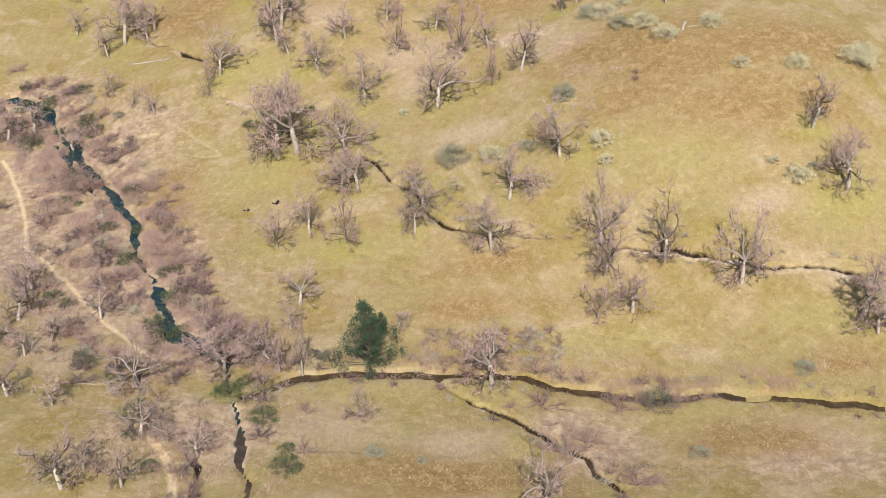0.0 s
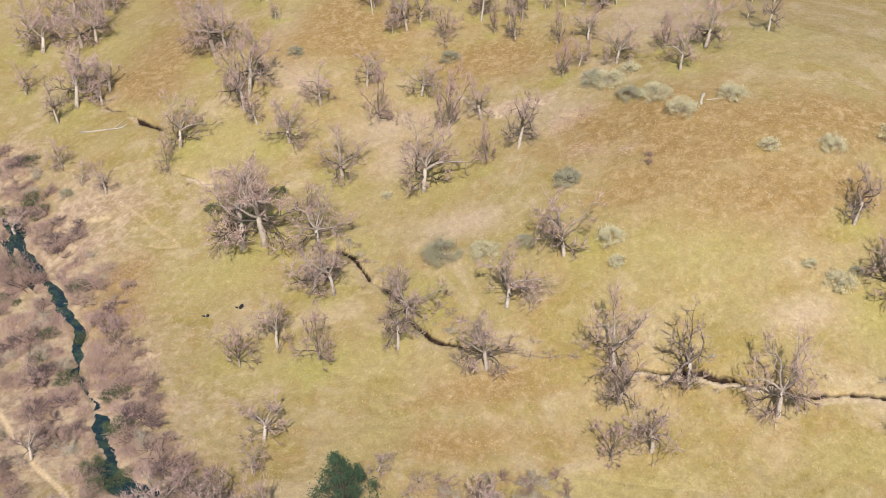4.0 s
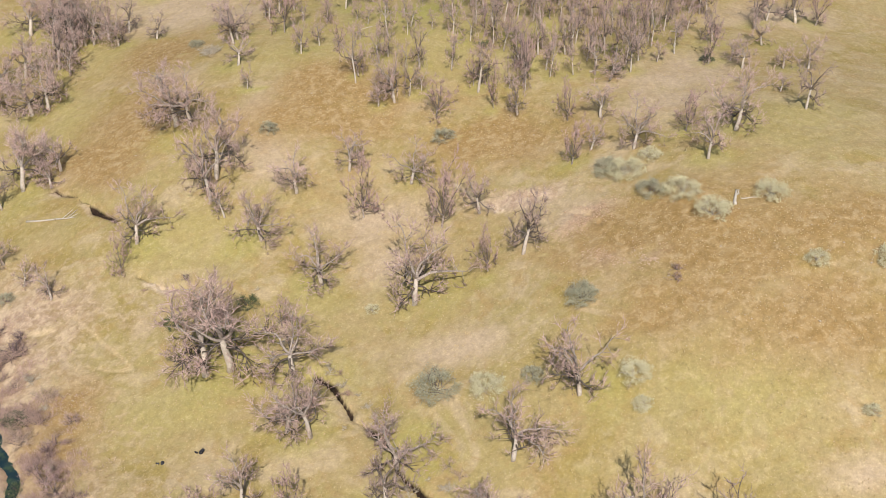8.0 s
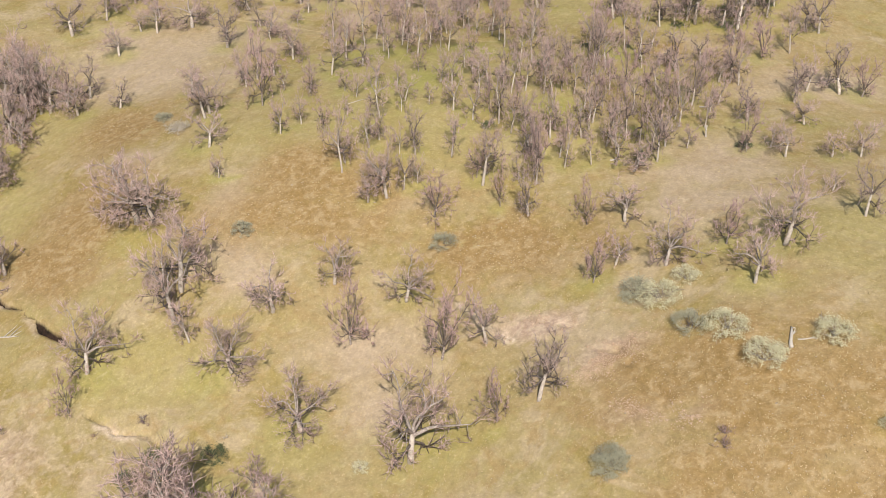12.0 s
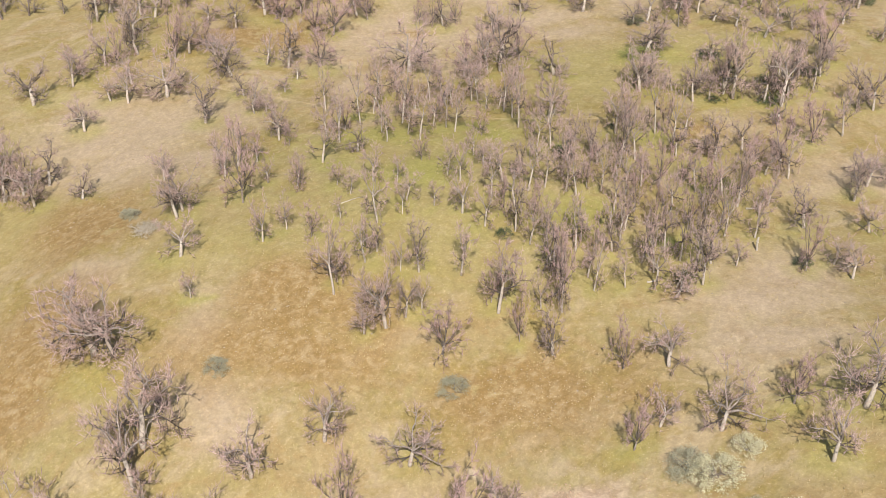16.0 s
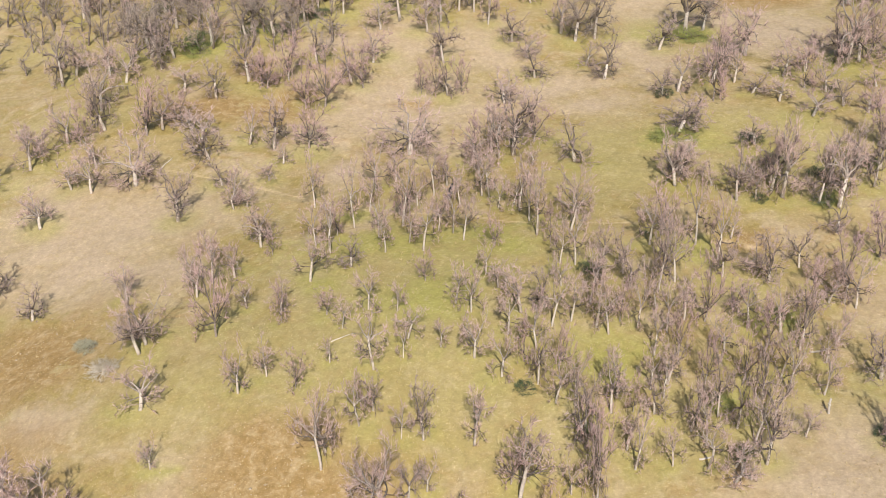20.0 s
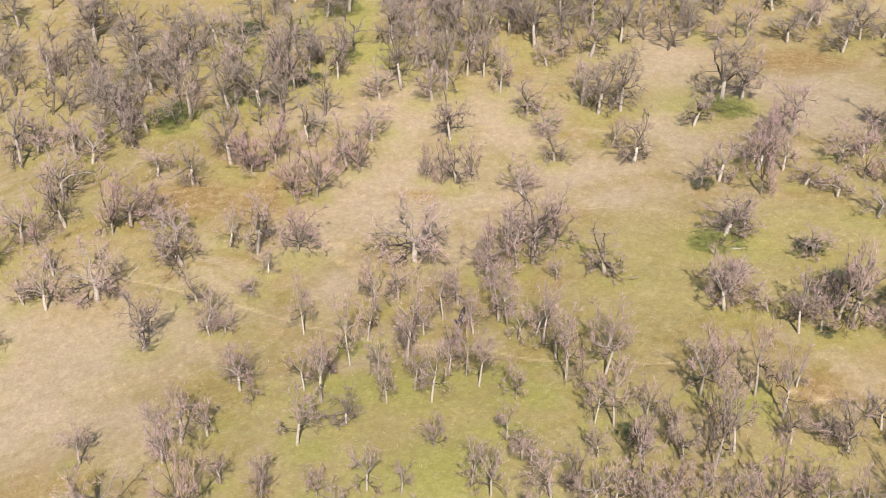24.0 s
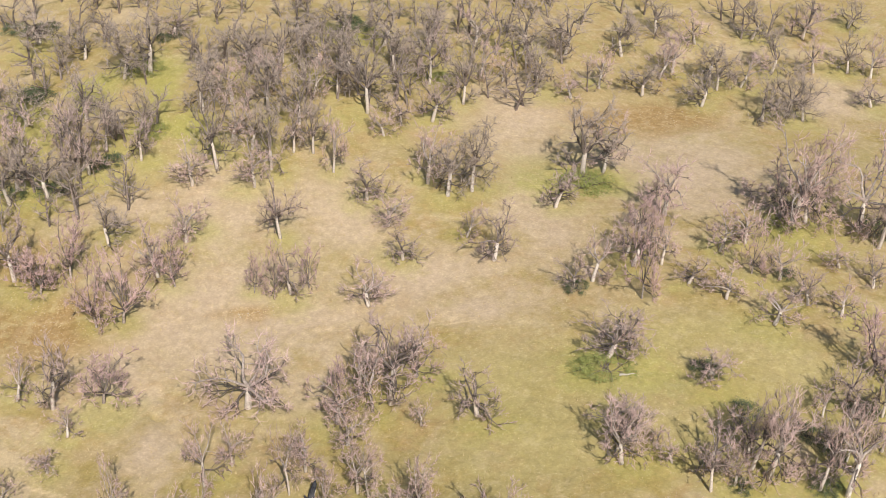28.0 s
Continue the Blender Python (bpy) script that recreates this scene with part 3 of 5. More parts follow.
def bare_oak(form, seed):
    """A leafless oak one metre high and one metre wide, on an Empty: a short trunk that forks into crooked leaders, long low limbs, and a crown of branches and twigs."""
    rng = random.Random(seed)
    fork, thick, leaders, climb, lows, droop, span, wild, branches, twigs, fine = FORMS[form]
    fork *= rng.uniform(0.8, 1.2)
    crown, trunk, limbs = Shape(), Shape(), []
    stem = bent(rng, Vector((0, 0, -0.03)), Vector((rng.gauss(0, 0.08), rng.gauss(0, 0.08), 1)), fork + 0.09, 5, 0.08, 0.05)
    trunk.tube([stem[0]] + stem, [thick * 1.75, thick * 1.15] + taper(thick * 1.05, len(stem) - 1, 0.7), 7)
    turn = rng.uniform(0, 6.28)
    for n in range(leaders + lows):
        high = n < leaders
        a = turn + (6.28 * n / leaders if high else 2.4 * n + 1.0) + rng.gauss(0, 0.35)
        if high:
            e = radians(climb[0] + (climb[1] - climb[0]) * (n + 0.5 + rng.uniform(-0.4, 0.4)) / leaders)
            at = stem[-2].lerp(stem[-1], 0.5 * rng.random())
        else:
            e = radians(rng.uniform(*droop))
            at = stem[3].lerp(stem[-2], rng.random())
        # a limb ends near the rim of a rounded crown
        run, rise, up = math.cos(e) / 0.48, math.sin(e) / 0.47, (at.z - 0.53) / 0.47
        back = up * rise / (run * run + rise * rise)
        length = (math.sqrt(max(0.01, back * back - (up * up - 1) / (run * run + rise * rise))) - back) * rng.uniform(0.8, 0.98) * (1.0 if high else span * 0.95)
        way = Vector((math.cos(a) * math.cos(e), math.sin(a) * math.cos(e), math.sin(e)))
        pts = bent(rng, at, way, length, 7, wild, 0.02 if high else 0.0)
        pts = [Vector((p.x, p.y, max(p.z, 0.55 * at.z + 0.02))) for p in pts]
        limb = Shape()
        limb.tube(pts, taper(thick * (rng.uniform(0.48, 0.68) if high else rng.uniform(0.36, 0.52)), len(pts), 0.14), 5 if high else 4)
        limbs.append((limb, high))
        for m in range(branches):
            u = (0.26 + 0.74 * (m + rng.random()) / branches) * (len(pts) - 1)
            i = min(int(u), len(pts) - 2)
            far = u / (len(pts) - 1)
            lift = Vector((0, 0, 0.12 if high else 0.10))
            b = bent(rng, pts[i].lerp(pts[i + 1], u - i), off(rng, (pts[i + 1] - pts[i]).normalized(), 28, 78) + lift, (0.25 - 0.10 * far) * rng.uniform(0.6, 1.2), 2, wild, 0.03)
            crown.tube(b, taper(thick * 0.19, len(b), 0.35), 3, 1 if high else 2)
            for _ in range(3):
                v = rng.uniform(0.45, 1.0) * (len(b) - 1)
                j = min(int(v), len(b) - 2)
                c = bent(rng, b[j].lerp(b[j + 1], v - j), off(rng, (b[j + 1] - b[j]).normalized(), 20, 70) + Vector((0, 0, 0.2)), rng.uniform(0.06, 0.12), 1, 0.25, 0.08)
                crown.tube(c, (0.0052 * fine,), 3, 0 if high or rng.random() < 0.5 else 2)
                for _ in range(twigs):
                    p = c[0].lerp(c[1], rng.uniform(0.1, 1.0))
                    d = off(rng, (c[1] - c[0]).normalized(), 15, 70) + Vector((0, 0, 0.2))
                    crown.tube([p, p + d * rng.uniform(0.045, 0.105)], (fine * rng.uniform(0.0026, 0.0042),), 3)
    # bring it to one metre high and one metre wide
    every = np.array([tuple(v) for v in crown.v])
    top, half = np.percentile(every[:, 2], 99.5), np.percentile(np.hypot(every[:, 0], every[:, 1]), 95)
    fit = (0.5 / half, 0.5 / half, 1.0 / top)
    stem_bark, wood, shaded_low_wood, twig = BARKS[form]
    base = new(NAMES[form])
    part("trunk", trunk, stem_bark, base, fit=fit)
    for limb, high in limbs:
        part("limb", limb, wood if high else shaded_low_wood, base, fit=fit)
    part("crown", crown, (twig, wood, shaded_low_wood), base, fit=fit, kind="stuff")
    return base


def leafy_tree(seed, name, leaf, count, cone):
    """An evergreen one metre high and one metre wide: trunk, limbs and clumps of leaves."""
    rng = random.Random(seed)
    trunk, crown, wood = Shape(), Shape(), Shape()
    stem = bent(rng, Vector((0, 0, -0.03)), Vector((0, 0, 1)), 0.85, 6, 0.05, 0.05)
    trunk.tube(stem, taper(0.04, len(stem), 0.3), 7)
    for n in range(count):
        s = (0.01 if cone else 0.06) + (0.99 if cone else 0.94) * (n + rng.random()) / count
        a = 2.4 * n + rng.gauss(0, 0.5)
        if cone:
            # two spires: a tall one and a lower one beside it
            wide = 0.5 * (1.08 - s) ** 0.75 * rng.uniform(0.35, 1.15)
            tall, side = (1.0, -0.07) if n % 3 else (0.72, 0.20)
            c = Vector((wide * math.cos(a) + side, wide * math.sin(a) - 0.4 * side, s * tall * 0.97))
        else:
            wide = 0.5 * math.sqrt(max(0.05, 1 - (1.7 * s - 0.85) ** 2)) * rng.uniform(0.55, 1.05)
            c = Vector((wide * math.cos(a), wide * math.sin(a), s * 0.92 + rng.uniform(-0.03, 0.05)))
        root = stem[min(int(s * 5), 5)]
        wood.tube([root, root.lerp(c, 0.6) + Vector((0, 0, 0.02)), c], (0.010, 0.006, 0.003), 3)
        size = rng.uniform(0.035, 0.062) * (1.25 - 0.5 * s if cone else 1.15)
        for _ in range(105 if cone else 30):
            crown.leaf(c + Vector((rng.gauss(0, size), rng.gauss(0, size), rng.gauss(0, size * 0.75))), rng.uniform(0.016, 0.028) * (1 if cone else 1.6), rng)
    base = new(name)
    part("trunk", trunk, BARK_DARK, base)
    part("limb", wood, BARK_DARK, base, kind="stuff")
    part("crown", crown, leaf, base, kind="stuff")
    return base


def shrub(seed, leaf, wood, bare, leaves=17, size=1.0, clumps=48, name="shrub"):
    """A shrub one metre wide: stems, and leaves in clumps or bare twigs."""
    rng = random.Random(seed)
    stems, crown = Shape(), Shape()
    for n in range(13 if bare else 11):
        a, e = 2 * math.pi * n / 11 + rng.gauss(0, 0.3), radians(rng.uniform(20, 80))
        way = Vector((math.cos(a) * math.cos(e), math.sin(a) * math.cos(e), math.sin(e)))
        pts = bent(rng, Vector((rng.gauss(0, 0.05), rng.gauss(0, 0.05), -0.03)), way, rng.uniform(0.4, 0.6), 4, 0.16, 0.02)
        stems.tube(pts, taper(0.014, len(pts), 0.3), 3)
        for _ in range(13 if bare else 4):
            u = rng.uniform(0.25, 1.0) * (len(pts) - 1)
            i = min(int(u), len(pts) - 2)
            p = pts[i].lerp(pts[i + 1], u - i)
            d = off(rng, (pts[i + 1] - pts[i]).normalized(), 20, 65) + Vector((0, 0, 0.15))
            tip = p + d * rng.uniform(0.10, 0.24)
            (crown if bare else stems).tube([p, tip], (0.0052,), 3)
            if bare:
                for _ in range(3):
                    q = p.lerp(tip, rng.uniform(0.3, 1))
                    crown.tube([q, q + off(rng, d.normalized(), 20, 70) * rng.uniform(0.05, 0.12)], (0.0036,), 3)
    if not bare:
        for _ in range(clumps):
            a, e = rng.uniform(0, 6.28), math.asin(rng.uniform(0.0, 1.0))
            r = rng.uniform(0.30, 0.47)
            c = Vector((r * math.cos(a) * math.cos(e), r * math.sin(a) * math.cos(e), 0.05 + 1.05 * r * math.sin(e)))
            s = rng.uniform(0.04, 0.07)
            for _ in range(leaves):
                crown.leaf(c + Vector((rng.gauss(0, s), rng.gauss(0, s), rng.gauss(0, s * 0.8))), size * rng.uniform(0.040, 0.070), rng)
    base = new(name)
    part("stem", stems, wood, base, kind="stuff")
    part("crown" if bare else "foliage", crown, leaf, base, kind="stuff")
    return base


LIBRARY = {}
for form, seeds in (("spreading", 5), ("gnarled", 5), ("upright", 5), ("brushy", 4), ("pale", 4), ("great", 4), ("old", 4)):
    LIBRARY[form] = [bare_oak(form, 11 + 7 * n + 100 * len(LIBRARY)) for n in range(seeds)]
LIBRARY["evergreen"] = [leafy_tree(5, "evergreen_tree", LEAF_DARK, 84, True)]
LIBRARY["green_oak"] = [leafy_tree(9, "live_oak", LEAF_GREEN_DEEP, 60, False)]
LIBRARY["sage"] = [shrub(300 + n, LEAF_SAGE, BARK_MID, False, 66, 0.46, 52) for n in range(3)]
LIBRARY["grey"] = [shrub(320 + n, LEAF_GREY, BARK_GREY, False, 66, 0.46, 52) for n in range(3)]
LIBRARY["red"] = [shrub(340 + n, TWIG_RED, BARK_GREY, True, name="reddish_brush") for n in range(3)]
LIBRARY["tan"] = [shrub(350 + n, TWIG_TAN, DEADWOOD, True, name="dead_brush") for n in range(2)]
LIBRARY["undergrowth"] = [shrub(360 + n, LEAF_GREEN, BARK_GREY, False, 40, 0.5) for n in range(2)]
LIBRARY["dry"] = [shrub(380 + n, LEAF_DRY, BARK_GREY, True, name="dormant_brush") for n in range(3)]
LIBRARY["mauve"] = [shrub(390 + n, LEAF_MAUVE, BARK_DARK, True, name="mauve_brush") for n in range(3)]
LIBRARY["deep"] = [shrub(365 + n, LEAF_DEEP_SHRUB, BARK_DARK, False, 40, 0.5) for n in range(2)]
LIBRARY["dusky"] = [shrub(395, LEAF_DUSKY, BARK_DARK, False, 24, 0.52, 66)]
LIBRARY["thicket"] = [shrub(370 + n, TWIG_DUSK, BARK_DARK, True, name="thicket") for n in range(3)]
USED = set()
DICE = random.Random(77)
# Fresh grass grows round most oaks: place, reach
VERDURE, SOWN = [], random.Random(78)
FRESH = {"oaks of the dense stand": 0.75, "oaks round the clearing": 0.5, "oaks of the far wood": 0.7, "oaks on the hillside": 0.35, "oaks along the gully": 0.5}


def plant(form, x, y, height, width, label, category, group, sink=0.0):
    """One plant of a form, at its place on the ground and at its size."""
    kin = LIBRARY[form]
    n = DICE.randrange(len(kin))
    m = Matrix.LocRotScale((x, y, land(x, y) - sink), Euler((0, 0, DICE.uniform(0, 6.28))), (width, width, height))
    if (form, n) not in USED:
        USED.add((form, n))
        ob = kin[n]
        ob.matrix_basis = m
    else:
        ob = copy_plain(kin[n], m)
    if SOWN.random() < FRESH.get(group, 0.0):
        VERDURE.append((x + SOWN.gauss(0, 0.15) * width, y + SOWN.gauss(0, 0.15) * width, width * SOWN.uniform(0.3, 0.6)))
    return tagged(ob, label, category, group)


def copy_plain(ob, m):
    """copy_thing() at a pose that brings its own size."""
    size = ob.scale.copy()
    ob.scale = (1, 1, 1)
    made = copy_thing(ob, m)
    ob.scale = size
    return made


def grove(form, label, category, group, rows):
    for x, y, height, width in rows:
        width *= 0.88 if "stand" in group or "wood" in group else 0.96
        plant(form, x, y, height, width, label, category, group)


grove("spreading", "leafless oak with grey spreading limbs on dry grass", "tree", "oaks by the brook", [
    (-57.3, 132.0, 5.5, 5.6), (22.9, 123.2, 6.5, 7.0), (-6.7, 122.4, 3.1, 3.9), (52.0, 117.7, 5.9, 5.9), (-20.4, 112.1, 6.4, 4.9), (-26.7, 94.8, 4.8, 5.1),
    (-19.7, 127.3, 5.9, 6.3), (-20.3, 122.1, 4.2, 4.3), (-44.8, 103.5, 4.3, 4.6), (-37.7, 91.0, 4.7, 4.2), (-45.1, 124.8, 5.3, 5.1), (-49.8, 119.5, 5.2, 5.8),
    (-51.9, 115.5, 5.9, 4.9), (-17.7, 112.5, 9.9, 3.2)])
grove("gnarled", "gnarled dark-limbed bare oak on winter grass", "tree", "oaks by the brook", [
    (-56.2, 125.7, 6.5, 7.1), (-56.0, 120.4, 3.1, 5.2), (-21.9, 114.5, 5.7, 6.6), (-50.6, 105.7, 4.4, 5.5), (-33.1, 88.1, 5.5, 4.8), (-39.0, 87.7, 6.5, 6.9),
    (27.9, 131.1, 10.7, 7.3), (20.0, 129.7, 8.2, 6.5)])
grove("brushy", "many-stemmed bare oak with purplish brown twigs", "tree", "oaks by the brook", [
    (18.6, 122.6, 5.2, 5.2), (-10.0, 102.6, 4.5, 5.0), (-26.8, 118.1, 4.0, 5.9), (-21.4, 105.8, 5.5, 5.5)])
grove("great", "broad old bare oak with pale trunk and dark limbs", "tree", "oaks by the brook", [
    (50.6, 120.1, 9.7, 9.3), (-27.2, 112.9, 6.8, 9.1), (4.9, 111.2, 7.6, 9.0), (-36.1, 107.9, 7.0, 8.8), (-33.4, 97.7, 5.6, 7.4), (9.6, 87.4, 8.1, 7.6),
    (-28.9, 115.7, 6.3, 8.4), (20.0, 134.4, 11.2, 8.1), (37.0, 126.5, 11.4, 9.2)])
grove("evergreen", "tall dark green evergreen beside the brook", "tree", "oaks by the brook", [
    (-9.8, 115.2, 9.4, 6.9)])
grove("spreading", "leafless oak with grey spreading limbs on dry grass", "tree", "oaks along the gully", [
    (-63.6, 179.1, 4.8, 7.0), (-57.6, 135.4, 7.3, 7.3), (-20.0, 144.0, 7.4, 6.4)])
grove("gnarled", "gnarled dark-limbed bare oak on winter grass", "tree", "oaks along the gully", [
    (50.2, 150.5, 8.0, 6.3), (-5.1, 141.4, 8.4, 6.6), (10.9, 175.7, 9.3, 6.2)])
grove("brushy", "many-stemmed bare oak with purplish brown twigs", "tree", "oaks along the gully", [
    (-41.0, 148.1, 3.0, 4.0), (-18.5, 171.4, 4.9, 5.5), (-14.5, 140.6, 8.9, 7.0), (-24.2, 140.6, 6.7, 6.3), (6.6, 174.2, 6.5, 4.1)])
grove("great", "broad old bare oak with pale trunk and dark limbs", "tree", "oaks along the gully", [
    (53.1, 140.4, 8.6, 9.2), (-2.3, 171.4, 10.7, 11.8), (-24.0, 164.8, 14.0, 13.0), (-26.9, 164.4, 12.7, 11.6), (-16.3, 162.9, 8.8, 10.6), (-16.3, 153.8, 6.8, 8.4),
    (-13.5, 152.5, 9.1, 10.0), (15.4, 151.6, 9.1, 8.9), (-4.0, 147.6, 8.2, 9.7), (8.1, 145.3, 8.4, 10.3), (5.4, 136.4, 8.5, 7.6), (-14.0, 177.8, 8.0, 8.6)])
grove("spreading", "leafless oak with grey spreading limbs on dry grass", "tree", "oaks on the hillside", [
    (-56.3, 207.9, 4.0, 6.6), (-59.5, 192.7, 5.9, 6.2), (-55.0, 186.8, 4.1, 4.0), (-50.1, 182.6, 5.4, 5.9), (-55.6, 211.5, 6.1, 7.0), (47.9, 203.9, 3.0, 3.2),
    (23.1, 202.2, 5.4, 6.4), (-11.5, 199.0, 6.6, 6.5), (-18.6, 195.5, 6.8, 7.1), (20.9, 194.0, 4.6, 4.2), (-28.1, 192.2, 5.7, 4.7), (6.0, 186.1, 7.0, 5.2),
    (34.4, 185.5, 6.6, 5.7), (25.8, 213.5, 3.3, 4.8), (-7.9, 212.5, 4.8, 4.2)])
grove("gnarled", "gnarled dark-limbed bare oak on winter grass", "tree", "oaks on the hillside", [
    (-72.4, 185.6, 6.5, 7.2), (-76.8, 185.0, 6.6, 7.2), (-63.5, 206.1, 7.5, 5.5), (12.0, 206.7, 7.0, 4.1), (49.4, 196.8, 7.1, 5.4), (-3.4, 214.6, 5.9, 3.5),
    (13.5, 212.8, 8.9, 3.1)])
grove("upright", "slender upright bare oak with a pale trunk", "tree", "oaks on the hillside", [
    (6.7, 213.9, 9.5, 6.3), (11.3, 213.8, 5.2, 3.0)])
grove("brushy", "many-stemmed bare oak with purplish brown twigs", "tree", "oaks on the hillside", [
    (13.3, 214.8, 10.0, 5.2), (0.5, 208.5, 6.6, 6.7), (18.7, 203.0, 6.6, 3.6), (33.1, 193.7, 6.4, 5.3), (18.2, 191.8, 6.9, 4.2), (-9.2, 189.5, 10.2, 6.9),
    (1.1, 185.0, 10.7, 6.7), (-40.9, 184.4, 6.5, 4.5), (8.7, 209.1, 7.3, 2.7)])
grove("great", "broad old bare oak with pale trunk and dark limbs", "tree", "oaks on the hillside", [
    (-61.0, 209.4, 11.0, 10.0), (-30.5, 195.9, 11.3, 9.2), (-2.9, 195.0, 5.7, 7.6), (-38.3, 215.0, 10.9, 10.6), (-35.9, 214.2, 10.0, 11.4), (-5.5, 213.2, 9.7, 8.2),
    (-30.2, 200.6, 11.6, 9.0), (26.2, 192.0, 7.0, 7.5), (39.1, 191.9, 10.4, 8.9), (-39.8, 189.9, 8.5, 9.4), (-22.6, 187.3, 7.3, 9.1)])
grove("spreading", "leafless oak with grey spreading limbs on dry grass", "tree", "oaks of the dense stand", [
    (-72.7, 218.6, 6.8, 5.8), (-67.3, 270.2, 7.3, 7.1), (-58.2, 257.2, 8.0, 6.7), (54.9, 239.6, 6.2, 5.9), (-28.2, 221.6, 4.0, 2.9), (55.1, 215.6, 5.6, 5.2),
    (43.4, 270.6, 6.9, 6.4), (-22.0, 262.5, 5.6, 5.2), (42.6, 242.3, 4.5, 4.7), (51.0, 226.8, 5.0, 5.2), (37.1, 225.3, 5.6, 3.8), (-1.6, 215.7, 4.1, 3.2),
    (51.3, 215.3, 4.0, 4.8), (45.3, 215.3, 4.8, 4.8), (40.7, 233.6, 5.4, 3.6), (-11.2, 221.1, 6.0, 4.0), (33.5, 218.9, 3.8, 3.2), (44.3, 218.6, 3.6, 4.3),
    (17.3, 216.1, 7.2, 3.5), (26.2, 215.3, 4.0, 4.2), (-53.4, 274.7, 5.4, 7.0), (-2.4, 271.5, 5.8, 3.4), (-36.9, 253.0, 5.4, 4.6), (-28.2, 251.2, 5.6, 4.5)])
grove("spreading", "leafless oak with grey spreading limbs on dry grass", "tree", "oaks of the dense stand", [
    (36.0, 248.3, 3.9, 5.9), (-11.5, 233.8, 3.0, 2.6), (3.4, 233.0, 6.4, 4.6), (-18.0, 232.8, 5.5, 3.3), (39.0, 231.0, 4.4, 3.2), (-20.7, 230.5, 6.6, 3.9),
    (-30.8, 230.3, 6.0, 6.5), (-21.8, 246.7, 4.0, 3.2), (13.7, 246.3, 4.9, 3.2), (6.6, 246.3, 3.9, 3.9), (-17.7, 244.3, 4.7, 4.5), (-4.6, 242.4, 4.2, 2.8),
    (-25.2, 274.8, 3.5, 4.2), (-27.0, 274.2, 4.2, 3.8), (31.2, 273.6, 6.1, 6.0), (35.1, 273.1, 3.0, 3.0), (-24.2, 254.6, 5.5, 4.1), (52.5, 274.0, 4.5, 4.1),
    (31.2, 271.6, 8.7, 6.6), (35.8, 270.6, 3.7, 4.6), (38.8, 269.5, 6.2, 5.9), (40.4, 266.5, 4.4, 4.5)])
grove("gnarled", "gnarled dark-limbed bare oak on winter grass", "tree", "oaks of the dense stand", [
    (-54.9, 258.9, 7.5, 6.7), (-65.0, 247.6, 12.0, 7.4), (59.6, 239.0, 8.3, 6.9), (61.0, 262.8, 6.9, 7.3), (-62.5, 256.7, 9.0, 7.2), (20.2, 223.2, 5.7, 3.8),
    (13.0, 220.3, 6.4, 5.0), (30.8, 219.7, 7.0, 4.1), (29.0, 215.4, 7.8, 4.8), (32.1, 247.8, 5.7, 4.3), (51.9, 235.3, 7.0, 4.8), (36.9, 233.2, 8.5, 4.0),
    (9.5, 228.4, 7.5, 3.8), (22.2, 227.6, 6.0, 3.8), (-6.8, 226.0, 5.3, 3.4), (17.0, 225.8, 6.0, 3.8), (31.0, 224.9, 8.1, 3.7), (26.1, 222.4, 7.7, 3.3),
    (13.5, 222.0, 7.3, 3.7), (-1.9, 221.7, 7.4, 3.7), (23.2, 220.6, 7.6, 3.6), (27.5, 220.5, 8.1, 3.3), (7.4, 216.3, 6.7, 3.2), (50.4, 269.3, 5.0, 4.2)])
grove("gnarled", "gnarled dark-limbed bare oak on winter grass", "tree", "oaks of the dense stand", [
    (48.0, 257.3, 5.4, 4.7), (-48.5, 252.6, 5.3, 5.4), (21.0, 248.9, 6.0, 3.7), (24.1, 244.2, 10.2, 3.6), (44.3, 242.2, 6.0, 4.2), (10.9, 241.6, 6.6, 3.5),
    (-32.9, 240.5, 7.3, 7.0), (32.5, 275.0, 5.5, 6.3), (38.0, 266.2, 7.5, 5.2), (41.4, 249.8, 5.0, 4.0), (17.5, 246.6, 6.0, 3.9), (37.1, 246.5, 7.7, 5.2),
    (21.3, 245.6, 5.3, 4.5), (-34.2, 272.4, 7.9, 7.1), (-22.4, 264.8, 5.6, 5.3), (-10.3, 254.0, 4.4, 5.2), (55.3, 273.5, 5.2, 4.8), (56.1, 268.5, 7.3, 5.3),
    (42.8, 268.3, 10.0, 5.2), (47.8, 264.4, 9.9, 5.1)])
grove("upright", "slender upright bare oak with a pale trunk", "tree", "oaks of the dense stand", [
    (2.9, 220.6, 7.4, 4.9), (-11.5, 219.0, 10.4, 5.4), (16.4, 242.0, 8.3, 5.7), (8.7, 240.8, 6.5, 5.6), (13.9, 238.7, 6.4, 4.5), (-3.4, 237.0, 4.6, 4.4),
    (-0.0, 234.9, 3.7, 3.3), (9.8, 233.9, 6.3, 4.9), (-6.9, 232.0, 8.5, 4.8), (6.0, 229.8, 6.2, 4.8), (11.0, 225.4, 6.1, 4.7), (-8.1, 224.0, 6.1, 4.1),
    (16.1, 223.6, 6.9, 5.1), (16.9, 218.6, 6.0, 4.0), (23.8, 215.4, 6.5, 4.9), (26.0, 238.9, 6.6, 4.5), (11.8, 237.9, 7.4, 4.5), (7.1, 236.8, 6.6, 4.4),
    (17.6, 236.3, 7.4, 4.4), (21.7, 232.4, 6.5, 4.3), (28.2, 231.0, 7.2, 4.7), (33.6, 228.2, 7.3, 4.2), (13.0, 226.1, 7.1, 4.1), (-4.0, 222.0, 4.8, 3.2)])
